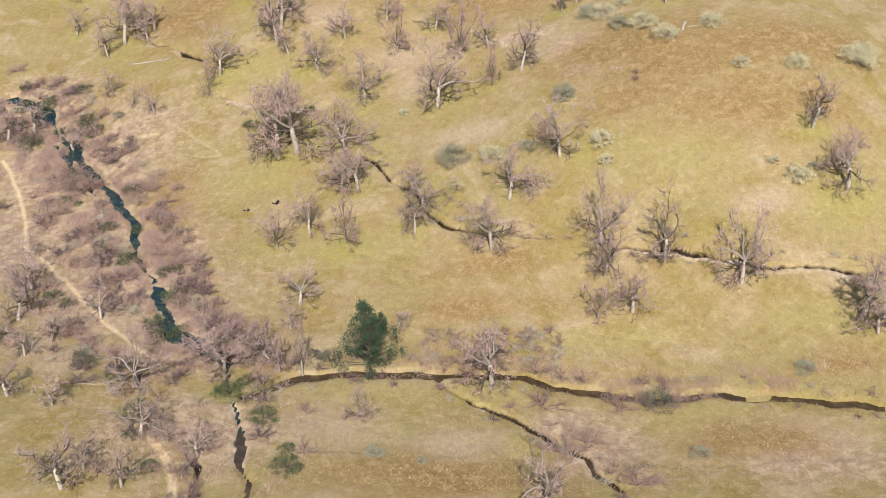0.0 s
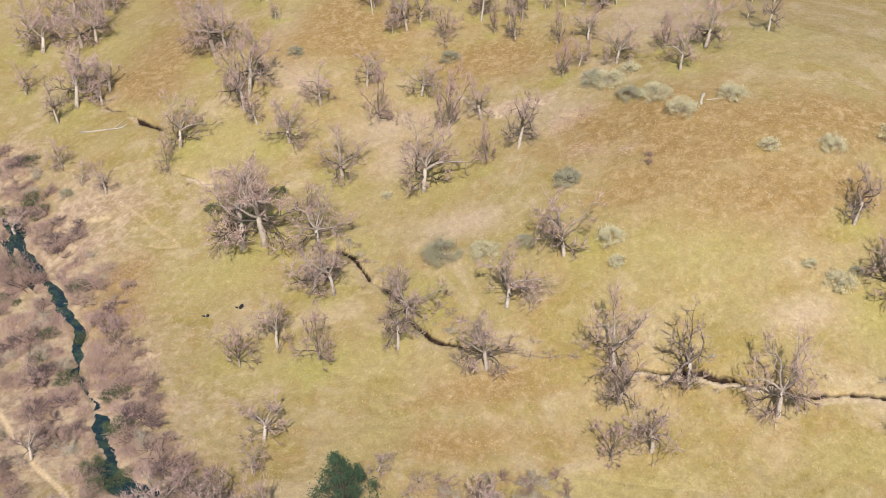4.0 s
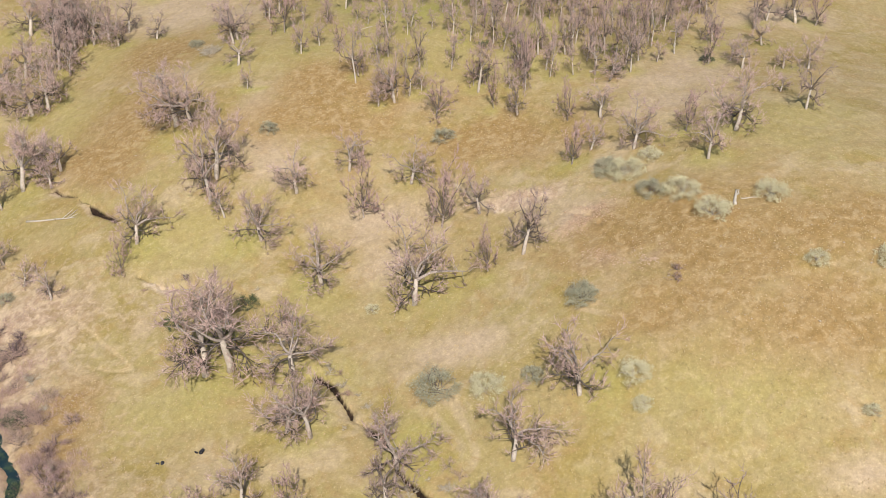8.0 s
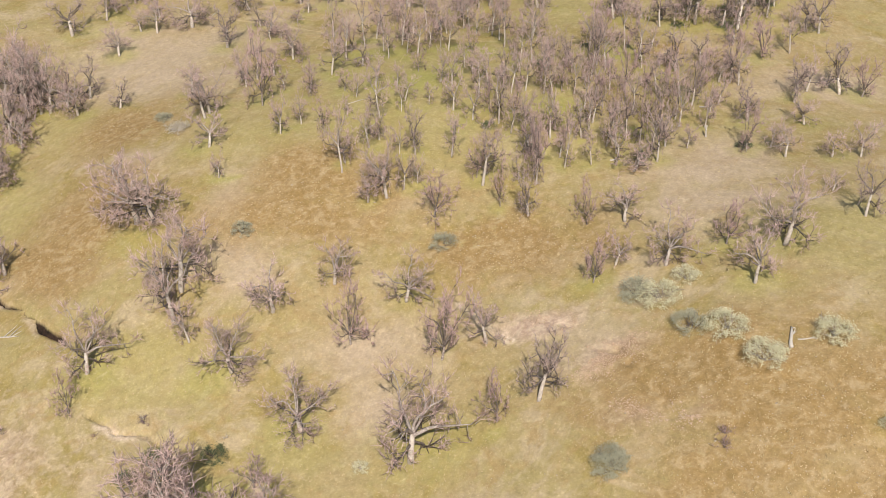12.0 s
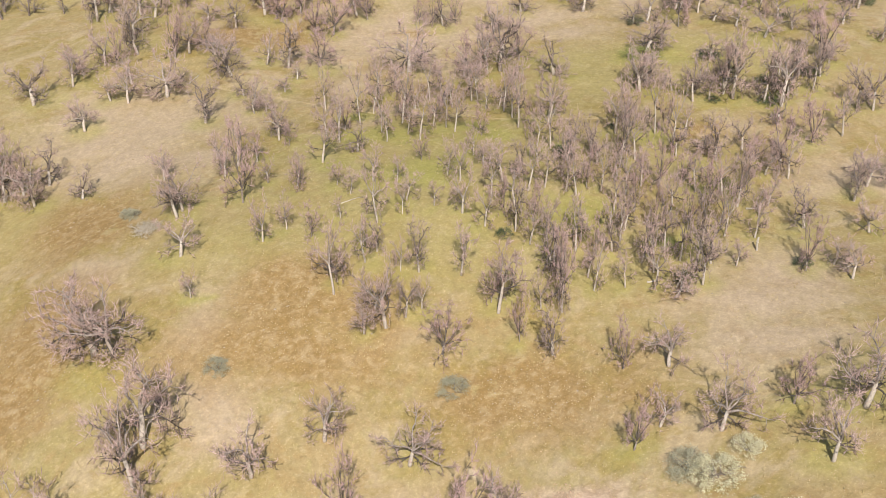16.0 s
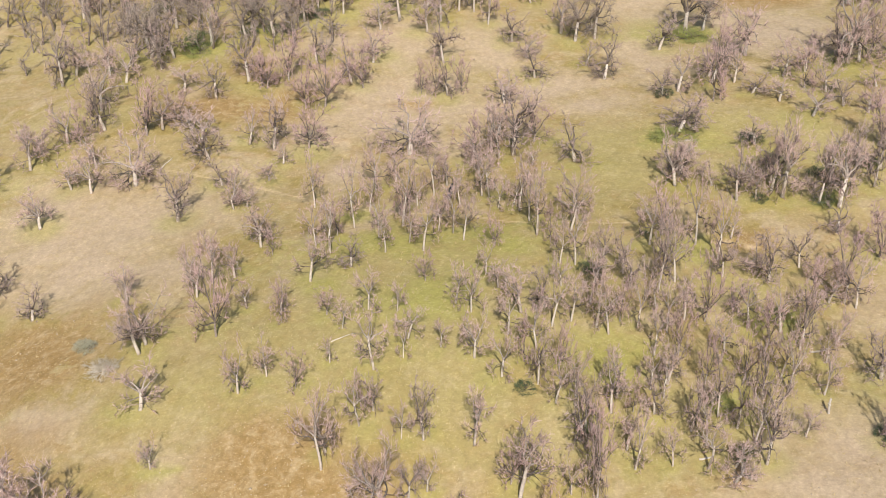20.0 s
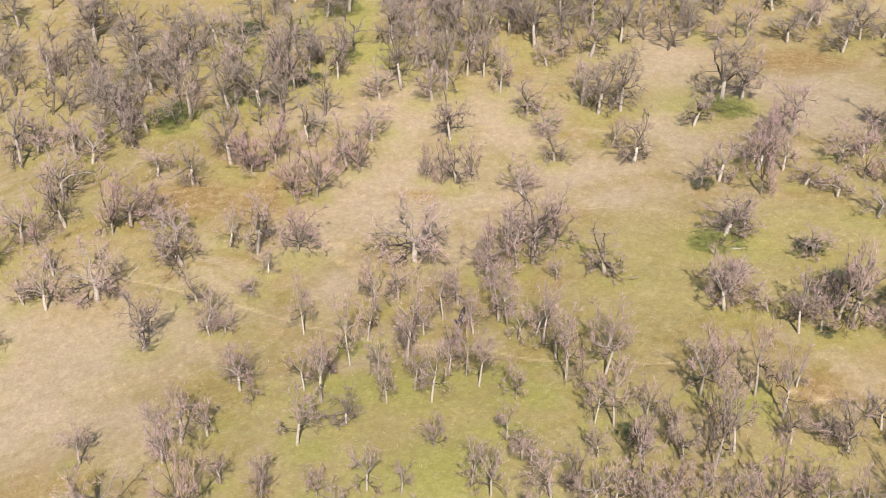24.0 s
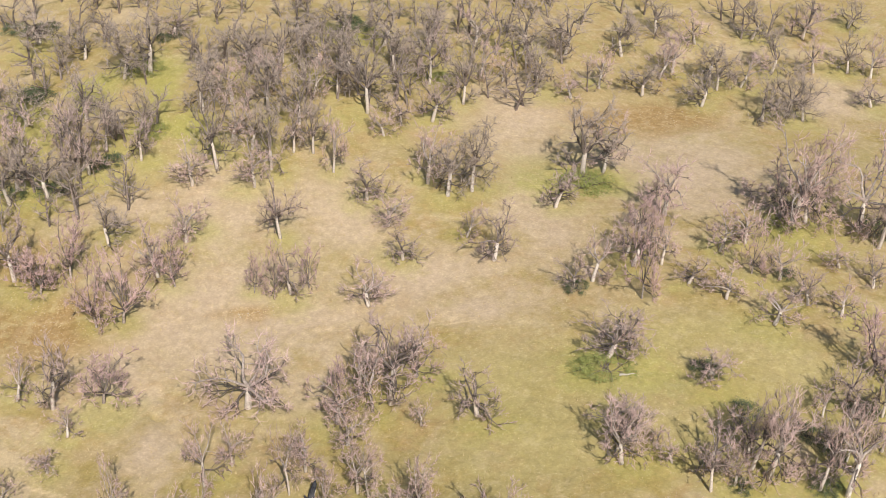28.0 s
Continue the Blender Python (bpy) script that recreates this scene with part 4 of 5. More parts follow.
grove("upright", "slender upright bare oak with a pale trunk", "tree", "oaks of the dense stand", [
    (28.7, 218.5, 8.4, 4.4), (24.2, 218.5, 8.0, 4.4), (20.7, 216.1, 5.0, 3.0), (3.1, 270.6, 6.1, 4.7), (10.0, 269.4, 5.2, 4.1), (11.6, 264.1, 6.1, 5.0),
    (0.2, 262.8, 5.3, 3.9), (16.4, 260.5, 7.6, 5.8), (19.2, 252.6, 5.6, 4.1), (14.1, 251.7, 6.4, 4.1), (5.4, 249.7, 4.9, 3.6), (-10.5, 239.8, 4.0, 3.4),
    (16.4, 237.5, 6.9, 5.0), (20.8, 237.4, 7.6, 4.1), (32.6, 237.3, 6.2, 5.0), (23.7, 236.4, 6.9, 4.9), (35.7, 236.3, 6.9, 4.9), (-3.9, 233.7, 5.4, 2.8),
    (25.2, 255.8, 7.7, 5.9), (30.6, 255.5, 10.6, 5.0), (32.4, 251.7, 10.4, 4.9), (15.8, 251.1, 8.6, 4.9), (25.5, 249.3, 9.6, 4.8), (26.5, 246.7, 8.1, 4.7)])
grove("upright", "slender upright bare oak with a pale trunk", "tree", "oaks of the dense stand", [
    (7.4, 246.0, 3.6, 3.1), (1.8, 243.4, 5.6, 4.6), (-7.8, 243.2, 6.0, 4.6), (3.4, 241.3, 6.6, 4.5), (-0.2, 274.5, 8.7, 4.2), (6.1, 273.1, 7.7, 5.7),
    (-16.0, 273.0, 8.6, 4.1), (7.0, 272.2, 7.7, 4.1), (-8.7, 270.9, 7.6, 4.1), (8.0, 268.5, 5.2, 4.4), (10.6, 267.4, 8.1, 4.8), (-10.4, 265.7, 10.3, 4.3),
    (-4.3, 264.9, 12.1, 5.4), (16.7, 263.3, 9.1, 5.9), (-7.2, 262.0, 7.7, 3.8), (2.0, 261.8, 8.0, 3.8), (-15.0, 261.1, 6.5, 4.4), (-3.4, 259.7, 6.6, 3.7),
    (12.1, 259.5, 10.8, 5.0), (3.2, 259.4, 7.5, 4.3), (-13.0, 258.5, 8.2, 5.1), (-6.3, 257.5, 6.5, 4.2), (-1.7, 257.0, 7.8, 5.0), (-26.8, 254.1, 7.5, 6.4)])
grove("upright", "slender upright bare oak with a pale trunk", "tree", "oaks of the dense stand", [
    (-29.2, 254.0, 6.2, 5.0), (-14.9, 251.4, 7.1, 5.6)])
grove("brushy", "many-stemmed bare oak with purplish brown twigs", "tree", "oaks of the dense stand", [
    (62.7, 238.4, 7.0, 5.9), (40.8, 217.3, 7.2, 4.4), (51.3, 251.8, 7.2, 6.9), (45.4, 246.1, 7.9, 5.7), (19.1, 238.5, 6.0, 4.1), (28.1, 238.4, 9.3, 5.5),
    (39.5, 240.1, 7.2, 4.1), (33.5, 233.5, 7.6, 4.0), (24.2, 232.3, 7.6, 3.9), (8.4, 231.8, 6.8, 3.5), (11.8, 230.5, 6.1, 3.9), (25.9, 227.5, 7.4, 3.8),
    (29.6, 227.3, 7.4, 3.8), (-8.4, 227.2, 4.6, 3.0), (18.2, 223.6, 5.2, 3.3), (13.9, 218.3, 7.3, 3.2), (6.0, 215.7, 6.0, 3.2), (-4.2, 266.6, 5.9, 4.1),
    (-12.5, 263.7, 5.6, 3.3), (27.1, 258.1, 7.8, 6.3), (13.6, 258.0, 5.6, 3.9), (42.1, 246.2, 4.6, 5.1), (-17.3, 242.4, 5.8, 3.2), (-24.5, 241.4, 12.6, 7.0)])
grove("brushy", "many-stemmed bare oak with purplish brown twigs", "tree", "oaks of the dense stand", [
    (38.7, 237.3, 6.5, 3.4), (-14.8, 230.3, 5.1, 3.9), (-1.5, 248.8, 4.7, 3.6), (-12.4, 243.0, 3.6, 4.4), (31.6, 240.3, 4.2, 4.9), (0.6, 267.3, 3.8, 4.5),
    (-20.3, 260.0, 3.2, 3.6), (6.9, 257.3, 4.8, 4.1)])
grove("pale", "bare oak with a stout whitish trunk", "tree", "oaks of the dense stand", [
    (52.2, 267.9, 8.1, 3.3), (35.1, 256.7, 4.1, 2.8), (23.5, 241.6, 4.5, 3.1), (50.1, 263.4, 9.9, 7.0)])
grove("great", "broad old bare oak with pale trunk and dark limbs", "tree", "oaks of the dense stand", [
    (-73.1, 242.4, 9.9, 10.1), (-64.2, 238.7, 7.6, 7.4), (-76.4, 237.1, 10.8, 8.7), (-73.2, 233.1, 8.1, 11.0), (-65.7, 232.0, 8.0, 9.7), (-66.2, 264.4, 7.6, 10.0),
    (-74.6, 264.3, 8.7, 11.2), (-68.9, 258.4, 9.6, 11.0), (-70.7, 246.6, 8.3, 9.3), (-62.5, 245.4, 7.2, 8.1), (-62.9, 232.4, 10.8, 9.9), (-61.3, 216.2, 6.7, 8.2),
    (-71.0, 269.1, 11.3, 9.4), (-66.6, 260.1, 13.0, 10.2), (-60.8, 256.3, 10.9, 8.9), (-66.1, 251.6, 6.5, 7.6), (-64.2, 256.0, 13.2, 8.7), (-55.6, 253.3, 7.0, 7.5),
    (-32.5, 242.2, 7.2, 7.5), (43.8, 266.6, 11.9, 7.7)])
grove("spreading", "leafless oak with grey spreading limbs on dry grass", "tree", "oaks round the clearing", [
    (-27.5, 276.0, 5.8, 5.5), (-36.5, 299.2, 4.2, 6.1), (-58.2, 295.5, 6.0, 7.2), (-59.2, 291.6, 7.6, 7.1), (-21.6, 287.5, 3.0, 4.6), (-5.4, 280.0, 6.0, 4.4),
    (32.2, 277.6, 4.9, 7.6), (25.1, 316.6, 5.1, 4.7), (-13.0, 314.5, 9.5, 7.0), (-39.9, 313.8, 4.6, 7.0), (43.3, 308.2, 5.8, 5.6), (11.2, 305.0, 5.4, 7.3),
    (-41.1, 300.4, 7.7, 6.5), (-55.4, 298.9, 7.8, 6.5), (-27.2, 294.1, 5.7, 5.3), (-49.1, 290.0, 5.2, 6.2), (37.4, 289.0, 5.0, 6.1), (8.2, 288.9, 7.4, 6.1),
    (5.3, 284.8, 5.9, 6.0), (-51.4, 284.4, 4.7, 5.0), (-48.2, 282.8, 6.5, 5.9), (-23.1, 282.4, 3.0, 3.9), (13.6, 282.1, 3.6, 2.9), (6.0, 280.8, 5.0, 5.8)])
grove("spreading", "leafless oak with grey spreading limbs on dry grass", "tree", "oaks round the clearing", [
    (63.8, 318.9, 3.0, 4.5), (50.8, 316.2, 9.2, 8.7), (54.2, 305.8, 6.0, 6.2), (46.4, 304.6, 6.2, 5.1), (66.5, 299.4, 4.1, 6.0), (58.5, 298.1, 6.7, 4.9),
    (50.9, 295.5, 3.6, 5.8), (62.1, 289.8, 4.4, 4.7), (54.1, 289.6, 4.8, 6.5), (44.1, 282.0, 5.1, 7.0)])
grove("gnarled", "gnarled dark-limbed bare oak on winter grass", "tree", "oaks round the clearing", [
    (-64.4, 286.2, 7.3, 8.6), (-32.7, 290.1, 7.4, 8.8), (-29.8, 316.1, 9.3, 7.1), (16.5, 313.4, 5.8, 5.8), (27.3, 310.6, 8.3, 6.9), (-34.3, 310.5, 6.2, 6.9),
    (2.4, 309.1, 7.7, 5.1), (35.0, 302.6, 4.3, 5.5), (-50.3, 301.8, 9.7, 6.6), (-23.4, 292.0, 8.9, 6.2), (34.9, 288.2, 6.3, 9.1), (11.2, 286.5, 11.3, 9.0),
    (19.4, 282.3, 7.6, 6.8), (-29.6, 281.9, 4.6, 4.4), (65.0, 312.8, 9.0, 7.6), (43.1, 305.2, 7.3, 7.1), (73.6, 303.3, 11.0, 7.3), (48.1, 299.9, 3.6, 5.9),
    (68.4, 294.7, 4.5, 4.9), (59.4, 292.5, 4.4, 4.8)])
grove("upright", "slender upright bare oak with a pale trunk", "tree", "oaks round the clearing", [
    (9.2, 285.7, 9.7, 5.5), (-8.1, 277.6, 9.1, 5.2), (1.6, 277.6, 6.2, 5.8)])
grove("brushy", "many-stemmed bare oak with purplish brown twigs", "tree", "oaks round the clearing", [
    (-23.3, 315.8, 9.0, 7.1), (-27.4, 313.9, 5.6, 8.2), (-26.5, 313.0, 8.0, 7.0), (-11.0, 312.3, 8.0, 6.9), (4.7, 310.0, 6.5, 4.0), (-1.8, 309.8, 6.5, 3.4),
    (0.5, 308.9, 7.9, 4.6), (-16.8, 306.2, 10.2, 9.0), (-19.7, 305.6, 9.7, 6.7), (-38.3, 301.4, 5.8, 6.6), (-43.3, 298.7, 10.0, 7.6), (41.8, 298.0, 14.0, 6.4),
    (-53.1, 297.2, 7.7, 7.5), (-18.3, 292.4, 7.5, 8.3), (14.5, 290.5, 7.4, 7.2), (5.9, 286.2, 7.8, 7.0), (70.4, 314.4, 11.4, 8.8), (46.3, 312.9, 6.6, 6.4),
    (55.8, 300.0, 7.7, 6.0), (60.3, 279.4, 9.6, 8.8)])
grove("pale", "bare oak with a stout whitish trunk", "tree", "oaks round the clearing", [
    (37.5, 303.2, 7.4, 5.5)])
grove("great", "broad old bare oak with pale trunk and dark limbs", "tree", "oaks round the clearing", [
    (-42.0, 283.6, 8.5, 10.2), (-52.5, 309.3, 9.0, 9.2), (-3.4, 289.0, 8.8, 12.3), (65.4, 310.3, 14.0, 11.8), (73.3, 307.7, 13.8, 11.7)])
grove("spreading", "leafless oak with grey spreading limbs on dry grass", "tree", "oaks of the far wood", [
    (-62.3, 372.7, 6.7, 9.1), (-37.9, 362.0, 8.1, 8.7), (65.1, 360.0, 6.9, 8.6), (9.0, 354.1, 7.8, 7.0), (-65.8, 353.9, 7.0, 8.5), (-44.5, 349.2, 9.0, 8.3),
    (-55.5, 344.0, 7.8, 8.1), (-3.2, 343.4, 8.6, 8.0), (-0.7, 332.1, 7.9, 7.6), (22.4, 330.2, 8.3, 8.8), (46.7, 329.7, 8.8, 7.5), (-60.7, 326.1, 7.5, 7.5),
    (-53.9, 322.7, 7.3, 7.3), (-9.7, 321.0, 7.2, 7.2), (15.7, 320.9, 5.1, 7.2), (-50.8, 320.2, 7.3, 7.3), (95.9, 373.3, 7.1, 8.9), (75.8, 372.4, 7.0, 8.7),
    (37.2, 372.3, 7.8, 8.4), (68.1, 362.0, 7.9, 6.9), (35.7, 360.3, 7.6, 8.0), (92.0, 360.2, 8.0, 8.4), (39.2, 359.4, 4.9, 5.3), (100.7, 357.3, 8.0, 7.0)])
grove("spreading", "leafless oak with grey spreading limbs on dry grass", "tree", "oaks of the far wood", [
    (54.2, 356.9, 7.4, 6.7), (77.5, 356.0, 7.2, 8.1), (2.2, 355.5, 8.3, 7.5), (-2.8, 354.6, 7.2, 8.7), (48.7, 353.7, 4.4, 6.5), (-26.8, 349.6, 7.1, 8.4),
    (-32.0, 346.5, 8.0, 7.1), (18.2, 343.1, 5.1, 6.0), (10.1, 334.3, 9.3, 5.8), (-8.8, 333.5, 6.8, 7.9)])
grove("gnarled", "gnarled dark-limbed bare oak on winter grass", "tree", "oaks of the far wood", [
    (-53.0, 363.8, 7.1, 8.8), (-41.3, 352.4, 6.8, 8.4), (25.8, 346.8, 7.7, 8.1), (-23.8, 339.4, 13.8, 7.9), (-22.4, 339.1, 8.6, 7.9), (-44.2, 328.9, 8.7, 7.6),
    (13.8, 327.3, 7.3, 7.5), (-45.5, 324.2, 7.3, 6.2), (-62.0, 322.0, 10.9, 8.6), (37.8, 321.4, 6.3, 7.2), (2.0, 320.4, 9.1, 7.2), (-11.1, 379.6, 4.4, 8.3),
    (27.3, 358.1, 9.5, 9.1), (95.5, 347.0, 4.4, 8.0), (21.1, 346.1, 5.2, 6.1), (-15.6, 341.0, 7.4, 7.0), (5.1, 339.7, 7.9, 7.0), (-31.8, 337.4, 8.8, 7.9)])
grove("upright", "slender upright bare oak with a pale trunk", "tree", "oaks of the far wood", [
    (-38.2, 332.9, 8.3, 9.4)])
grove("old", "old bare oak in the far wood, twigs greyed for haze", "tree", "oaks of the far wood", [
    (-42.0, 356.8, 8.0, 8.5), (-32.3, 355.9, 6.9, 8.5), (73.2, 355.2, 6.8, 7.1), (12.7, 354.1, 7.8, 7.0), (2.4, 350.4, 8.8, 8.2), (-0.5, 341.3, 7.5, 7.9),
    (-32.3, 333.9, 8.5, 7.7), (27.9, 327.3, 10.8, 7.5), (24.5, 326.7, 9.3, 8.7), (-19.0, 321.7, 7.2, 7.3), (70.3, 377.1, 7.0, 8.8), (106.2, 377.1, 6.0, 9.1),
    (86.7, 374.0, 7.1, 8.8), (45.5, 370.6, 9.0, 8.4), (61.5, 368.6, 8.0, 8.5), (-18.7, 365.8, 9.5, 9.1), (84.8, 360.8, 7.9, 8.4), (97.8, 359.7, 6.9, 8.4),
    (73.1, 359.5, 6.7, 8.2), (44.0, 356.6, 7.6, 7.9), (31.4, 351.9, 8.9, 7.6), (6.5, 347.0, 9.1, 8.5), (-20.3, 344.5, 7.0, 7.1), (1.8, 335.9, 9.8, 6.9)])
grove("old", "old bare oak in the far wood, twigs greyed for haze", "tree", "oaks of the far wood", [
    (-76.4, 374.6, 7.3, 9.2), (-60.5, 366.6, 9.8, 11.9), (-49.9, 352.7, 10.2, 9.8), (-46.3, 343.6, 7.8, 9.4), (-50.3, 336.7, 8.7, 9.2), (-48.5, 330.4, 9.6, 11.4),
    (43.7, 329.4, 11.1, 12.6), (-32.9, 382.8, 5.9, 12.4), (8.8, 376.0, 6.6, 9.6), (-25.2, 374.8, 6.0, 9.4), (15.0, 373.6, 7.1, 9.6), (22.1, 371.5, 7.7, 9.6),
    (29.2, 369.8, 7.7, 9.6), (51.8, 368.7, 9.0, 9.8), (-14.9, 366.4, 11.5, 11.7), (5.4, 366.0, 7.5, 9.2), (0.1, 364.8, 7.4, 9.1), (10.4, 363.7, 7.4, 9.2),
    (22.5, 361.7, 8.5, 9.2), (14.6, 361.6, 7.4, 9.1), (-23.6, 354.2, 8.7, 9.8), (60.3, 354.2, 5.5, 9.3), (-7.0, 352.1, 9.1, 9.8), (16.6, 349.5, 11.2, 9.9)])
grove("old", "old bare oak in the far wood, twigs greyed for haze", "tree", "oaks of the far wood", [
    (68.4, 349.5, 6.5, 9.2), (80.0, 344.2, 9.6, 11.6), (-5.4, 336.7, 14.0, 9.2), (-27.5, 334.0, 8.2, 10.0)])
grove("upright", "slender upright bare oak with a pale trunk", "tree", "oaks of the dense stand", [
    (56.2, 254.2, 8.0, 6.0), (45.3, 241.3, 7.0, 5.0), (33.7, 225.8, 8.0, 4.2), (20.4, 226.8, 6.0, 4.0), (21.5, 225.5, 5.6, 3.7), (61.1, 277.9, 6.2, 5.5)])
grove("gnarled", "gnarled dark-limbed bare oak on winter grass", "tree", "oaks of the dense stand", [
    (63.0, 262.1, 7.5, 5.5), (43.6, 228.0, 5.8, 6.0), (55.2, 275.2, 6.3, 5.4), (51.7, 266.1, 7.0, 5.0), (58.4, 273.1, 6.9, 5.3)])
grove("spreading", "leafless oak with grey spreading limbs on dry grass", "tree", "oaks round the clearing", [
    (72.7, 287.8, 5.4, 5.8), (58.0, 307.1, 6.0, 6.6), (67.5, 310.8, 8.5, 7.5), (-34.5, 295.5, 5.5, 6.0)])
grove("old", "old bare oak in the far wood, twigs greyed for haze", "tree", "oaks of the far wood", [
    (76.0, 343.5, 7.4, 8.8), (82.2, 342.9, 6.9, 8.8), (7.8, 339.4, 8.0, 6.5), (-74.8, 359.1, 7.6, 9.0), (-44.4, 355.8, 8.4, 8.0), (-15.8, 349.3, 7.6, 7.4)])
grove("green_oak", "small dark green leafy oak among bare trees", "tree", "oaks of the far wood", [
    (-40.7, 332.2, 3.2, 6.4)])
grove("sage", "rounded pale sage-green shrub on open grass", "shrub", "shrubs of the grassland", [
    (42.2, 163.4, 2.4, 3.2), (50.3, 163.0, 3.3, 4.4), (60.0, 165.2, 5.4, 7.2), (-7.4, 171.7, 1.6, 2.1), (43.8, 144.9, 1.7, 2.3), (46.9, 142.2, 3.2, 4.3),
    (21.2, 152.5, 3.3, 4.4), (21.6, 148.7, 2.1, 2.8), (5.8, 155.0, 3.5, 4.7), (24.4, 186.3, 4.1, 5.5), (27.8, 188.9, 2.6, 3.5), (30.1, 178.9, 3.9, 5.2),
    (32.7, 173.5, 3.8, 5.1), (39.9, 175.3, 3.5, 4.6)])
grove("grey", "rounded grey-green shrub on the grass", "shrub", "shrubs of the grassland", [
    (-8.1, 95.5, 2.1, 2.8), (42.0, 112.1, 2.3, 3.1), (27.1, 97.3, 2.0, 2.7), (-3.1, 94.6, 1.0, 1.4), (16.8, 164.7, 3.0, 4.1), (49.2, 143.8, 1.6, 2.2),
    (0.3, 156.3, 4.8, 6.3), (10.8, 155.2, 2.5, 3.3), (-56.7, 184.5, 2.1, 2.8), (22.6, 187.8, 3.6, 4.9), (26.8, 180.5, 3.4, 4.5), (16.9, 165.2, 3.3, 4.3),
    (-23.7, 209.6, 2.5, 3.4), (1.6, 203.5, 2.9, 3.9), (-39.3, 243.5, 1.9, 2.5), (-40.1, 244.0, 2.1, 2.7)])
grove("red", "leafless reddish brown brush by the watercourse", "shrub", "shrubs of the grassland", [
    (19.7, 106.5, 2.7, 4.5), (26.2, 108.5, 2.7, 4.5), (12.5, 97.8, 3.8, 6.4), (19.6, 91.7, 3.2, 5.4), (10.7, 107.3, 3.2, 5.3), (-58.0, 164.5, 4.9, 8.2),
    (-16.4, 103.9, 1.8, 2.9), (15.1, 99.8, 2.6, 4.3), (10.4, 113.6, 2.8, 4.7), (2.2, 114.1, 2.8, 4.7), (27.1, 164.1, 1.3, 2.2), (27.5, 165.5, 1.3, 2.1),
    (-59.6, 167.9, 3.7, 6.2), (-62.2, 167.3, 3.1, 5.2), (-56.1, 164.7, 3.1, 5.1), (-61.8, 170.9, 2.8, 4.6), (-81.7, 208.4, 2.9, 4.9), (-72.0, 185.0, 3.4, 5.6)])
grove("tan", "heap of pale dry brush on the grass", "shrub", "shrubs of the grassland", [
    (-36.7, 238.6, 1.8, 3.9), (-36.5, 238.1, 2.1, 4.7), (-37.6, 239.0, 1.6, 3.6), (-35.6, 238.7, 1.7, 3.8)])
grove("dry", "pinkish brown dormant brush over the brook", "shrub", "shrubs of the grassland", [
    (19.5, 108.8, 1.6, 3.0), (22.0, 108.0, 2.0, 3.4), (27.5, 108.4, 1.8, 3.2), (29.5, 108.9, 1.6, 3.0), (31.0, 108.8, 1.2, 2.2), (7.5, 113.2, 1.2, 2.4),
    (3.5, 113.6, 1.2, 2.2), (26.5, 110.8, 1.4, 2.6), (30.0, 111.2, 1.2, 2.4)])
grove("dry", "pinkish brown dormant brush along the ditch", "shrub", "shrubs of the grassland", [
    (13.0, 99.4, 1.5, 3.0), (15.6, 98.9, 1.5, 3.2), (17.6, 95.0, 1.6, 3.2), (19.0, 93.4, 1.8, 3.4), (20.8, 92.2, 1.4, 2.8), (16.2, 101.0, 1.2, 2.6),
    (11.2, 103.0, 1.1, 2.4), (21.0, 95.0, 1.2, 2.6), (13.6, 102.2, 1.1, 2.4)])
grove("dry", "low pinkish brush beside the gully", "shrub", "shrubs of the grassland", [
    (8.0, 138.6, 0.9, 2.8), (10.5, 137.6, 0.9, 2.6), (13.0, 137.1, 0.9, 2.8), (15.5, 136.6, 0.8, 2.4), (11.2, 139.6, 0.8, 2.4), (8.8, 140.8, 0.8, 2.2),
    (0.2, 147.5, 1.0, 2.6), (1.6, 146.0, 1.0, 2.8), (2.6, 144.4, 1.0, 2.6), (1.2, 149.2, 0.9, 2.4), (16.8, 138.0, 0.8, 2.4)])
grove("dusky", "dark grey-green rounded shrub near the brook", "shrub", "shrubs of the grassland", [
    (24.0, 106.9, 4.0, 4.7), (-14.5, 115.0, 2.9, 3.5), (-16.6, 115.9, 1.7, 2.1)])
grove("deep", "dark green leafy shrub under bare oaks", "shrub", "shrubs of the grassland", [
    (-72.5, 195.5, 2.4, 4.0), (-25.5, 106.8, 2.7, 4.5), (-34.7, 121.0, 2.0, 3.3), (17.4, 249.0, 1.7, 2.8), (48.3, 264.5, 2.1, 3.5), (24.8, 257.9, 1.3, 2.1),
    (40.8, 266.0, 1.6, 2.7), (16.9, 250.0, 1.6, 2.6), (43.8, 283.4, 2.2, 3.7), (-51.3, 352.9, 3.2, 5.4), (75.1, 306.7, 3.4, 5.7), (56.9, 273.8, 2.3, 3.9),
    (51.1, 269.0, 2.2, 3.7), (-26.9, 335.5, 3.1, 5.2), (-32.1, 363.9, 2.9, 4.9), (17.6, 380.5, 2.6, 4.3), (44.5, 283.0, 1.6, 2.7), (-26.6, 111.9, 1.8, 3.1),
    (-71.8, 182.4, 3.3, 5.5), (-32.1, 173.6, 2.1, 3.6), (-30.1, 176.6, 1.7, 2.9), (-23.3, 175.7, 2.2, 3.6), (40.9, 218.8, 1.6, 2.7), (27.2, 216.8, 1.6, 2.7)])
grove("deep", "dark green leafy shrub under bare oaks", "shrub", "shrubs of the grassland", [
    (8.2, 227.7, 1.6, 2.6), (13.5, 221.3, 1.5, 2.5), (45.3, 275.9, 2.3, 3.9), (49.9, 271.6, 2.3, 3.8), (55.9, 274.2, 1.9, 3.2), (35.3, 302.2, 2.3, 3.8),
    (59.4, 298.7, 1.8, 3.0)])
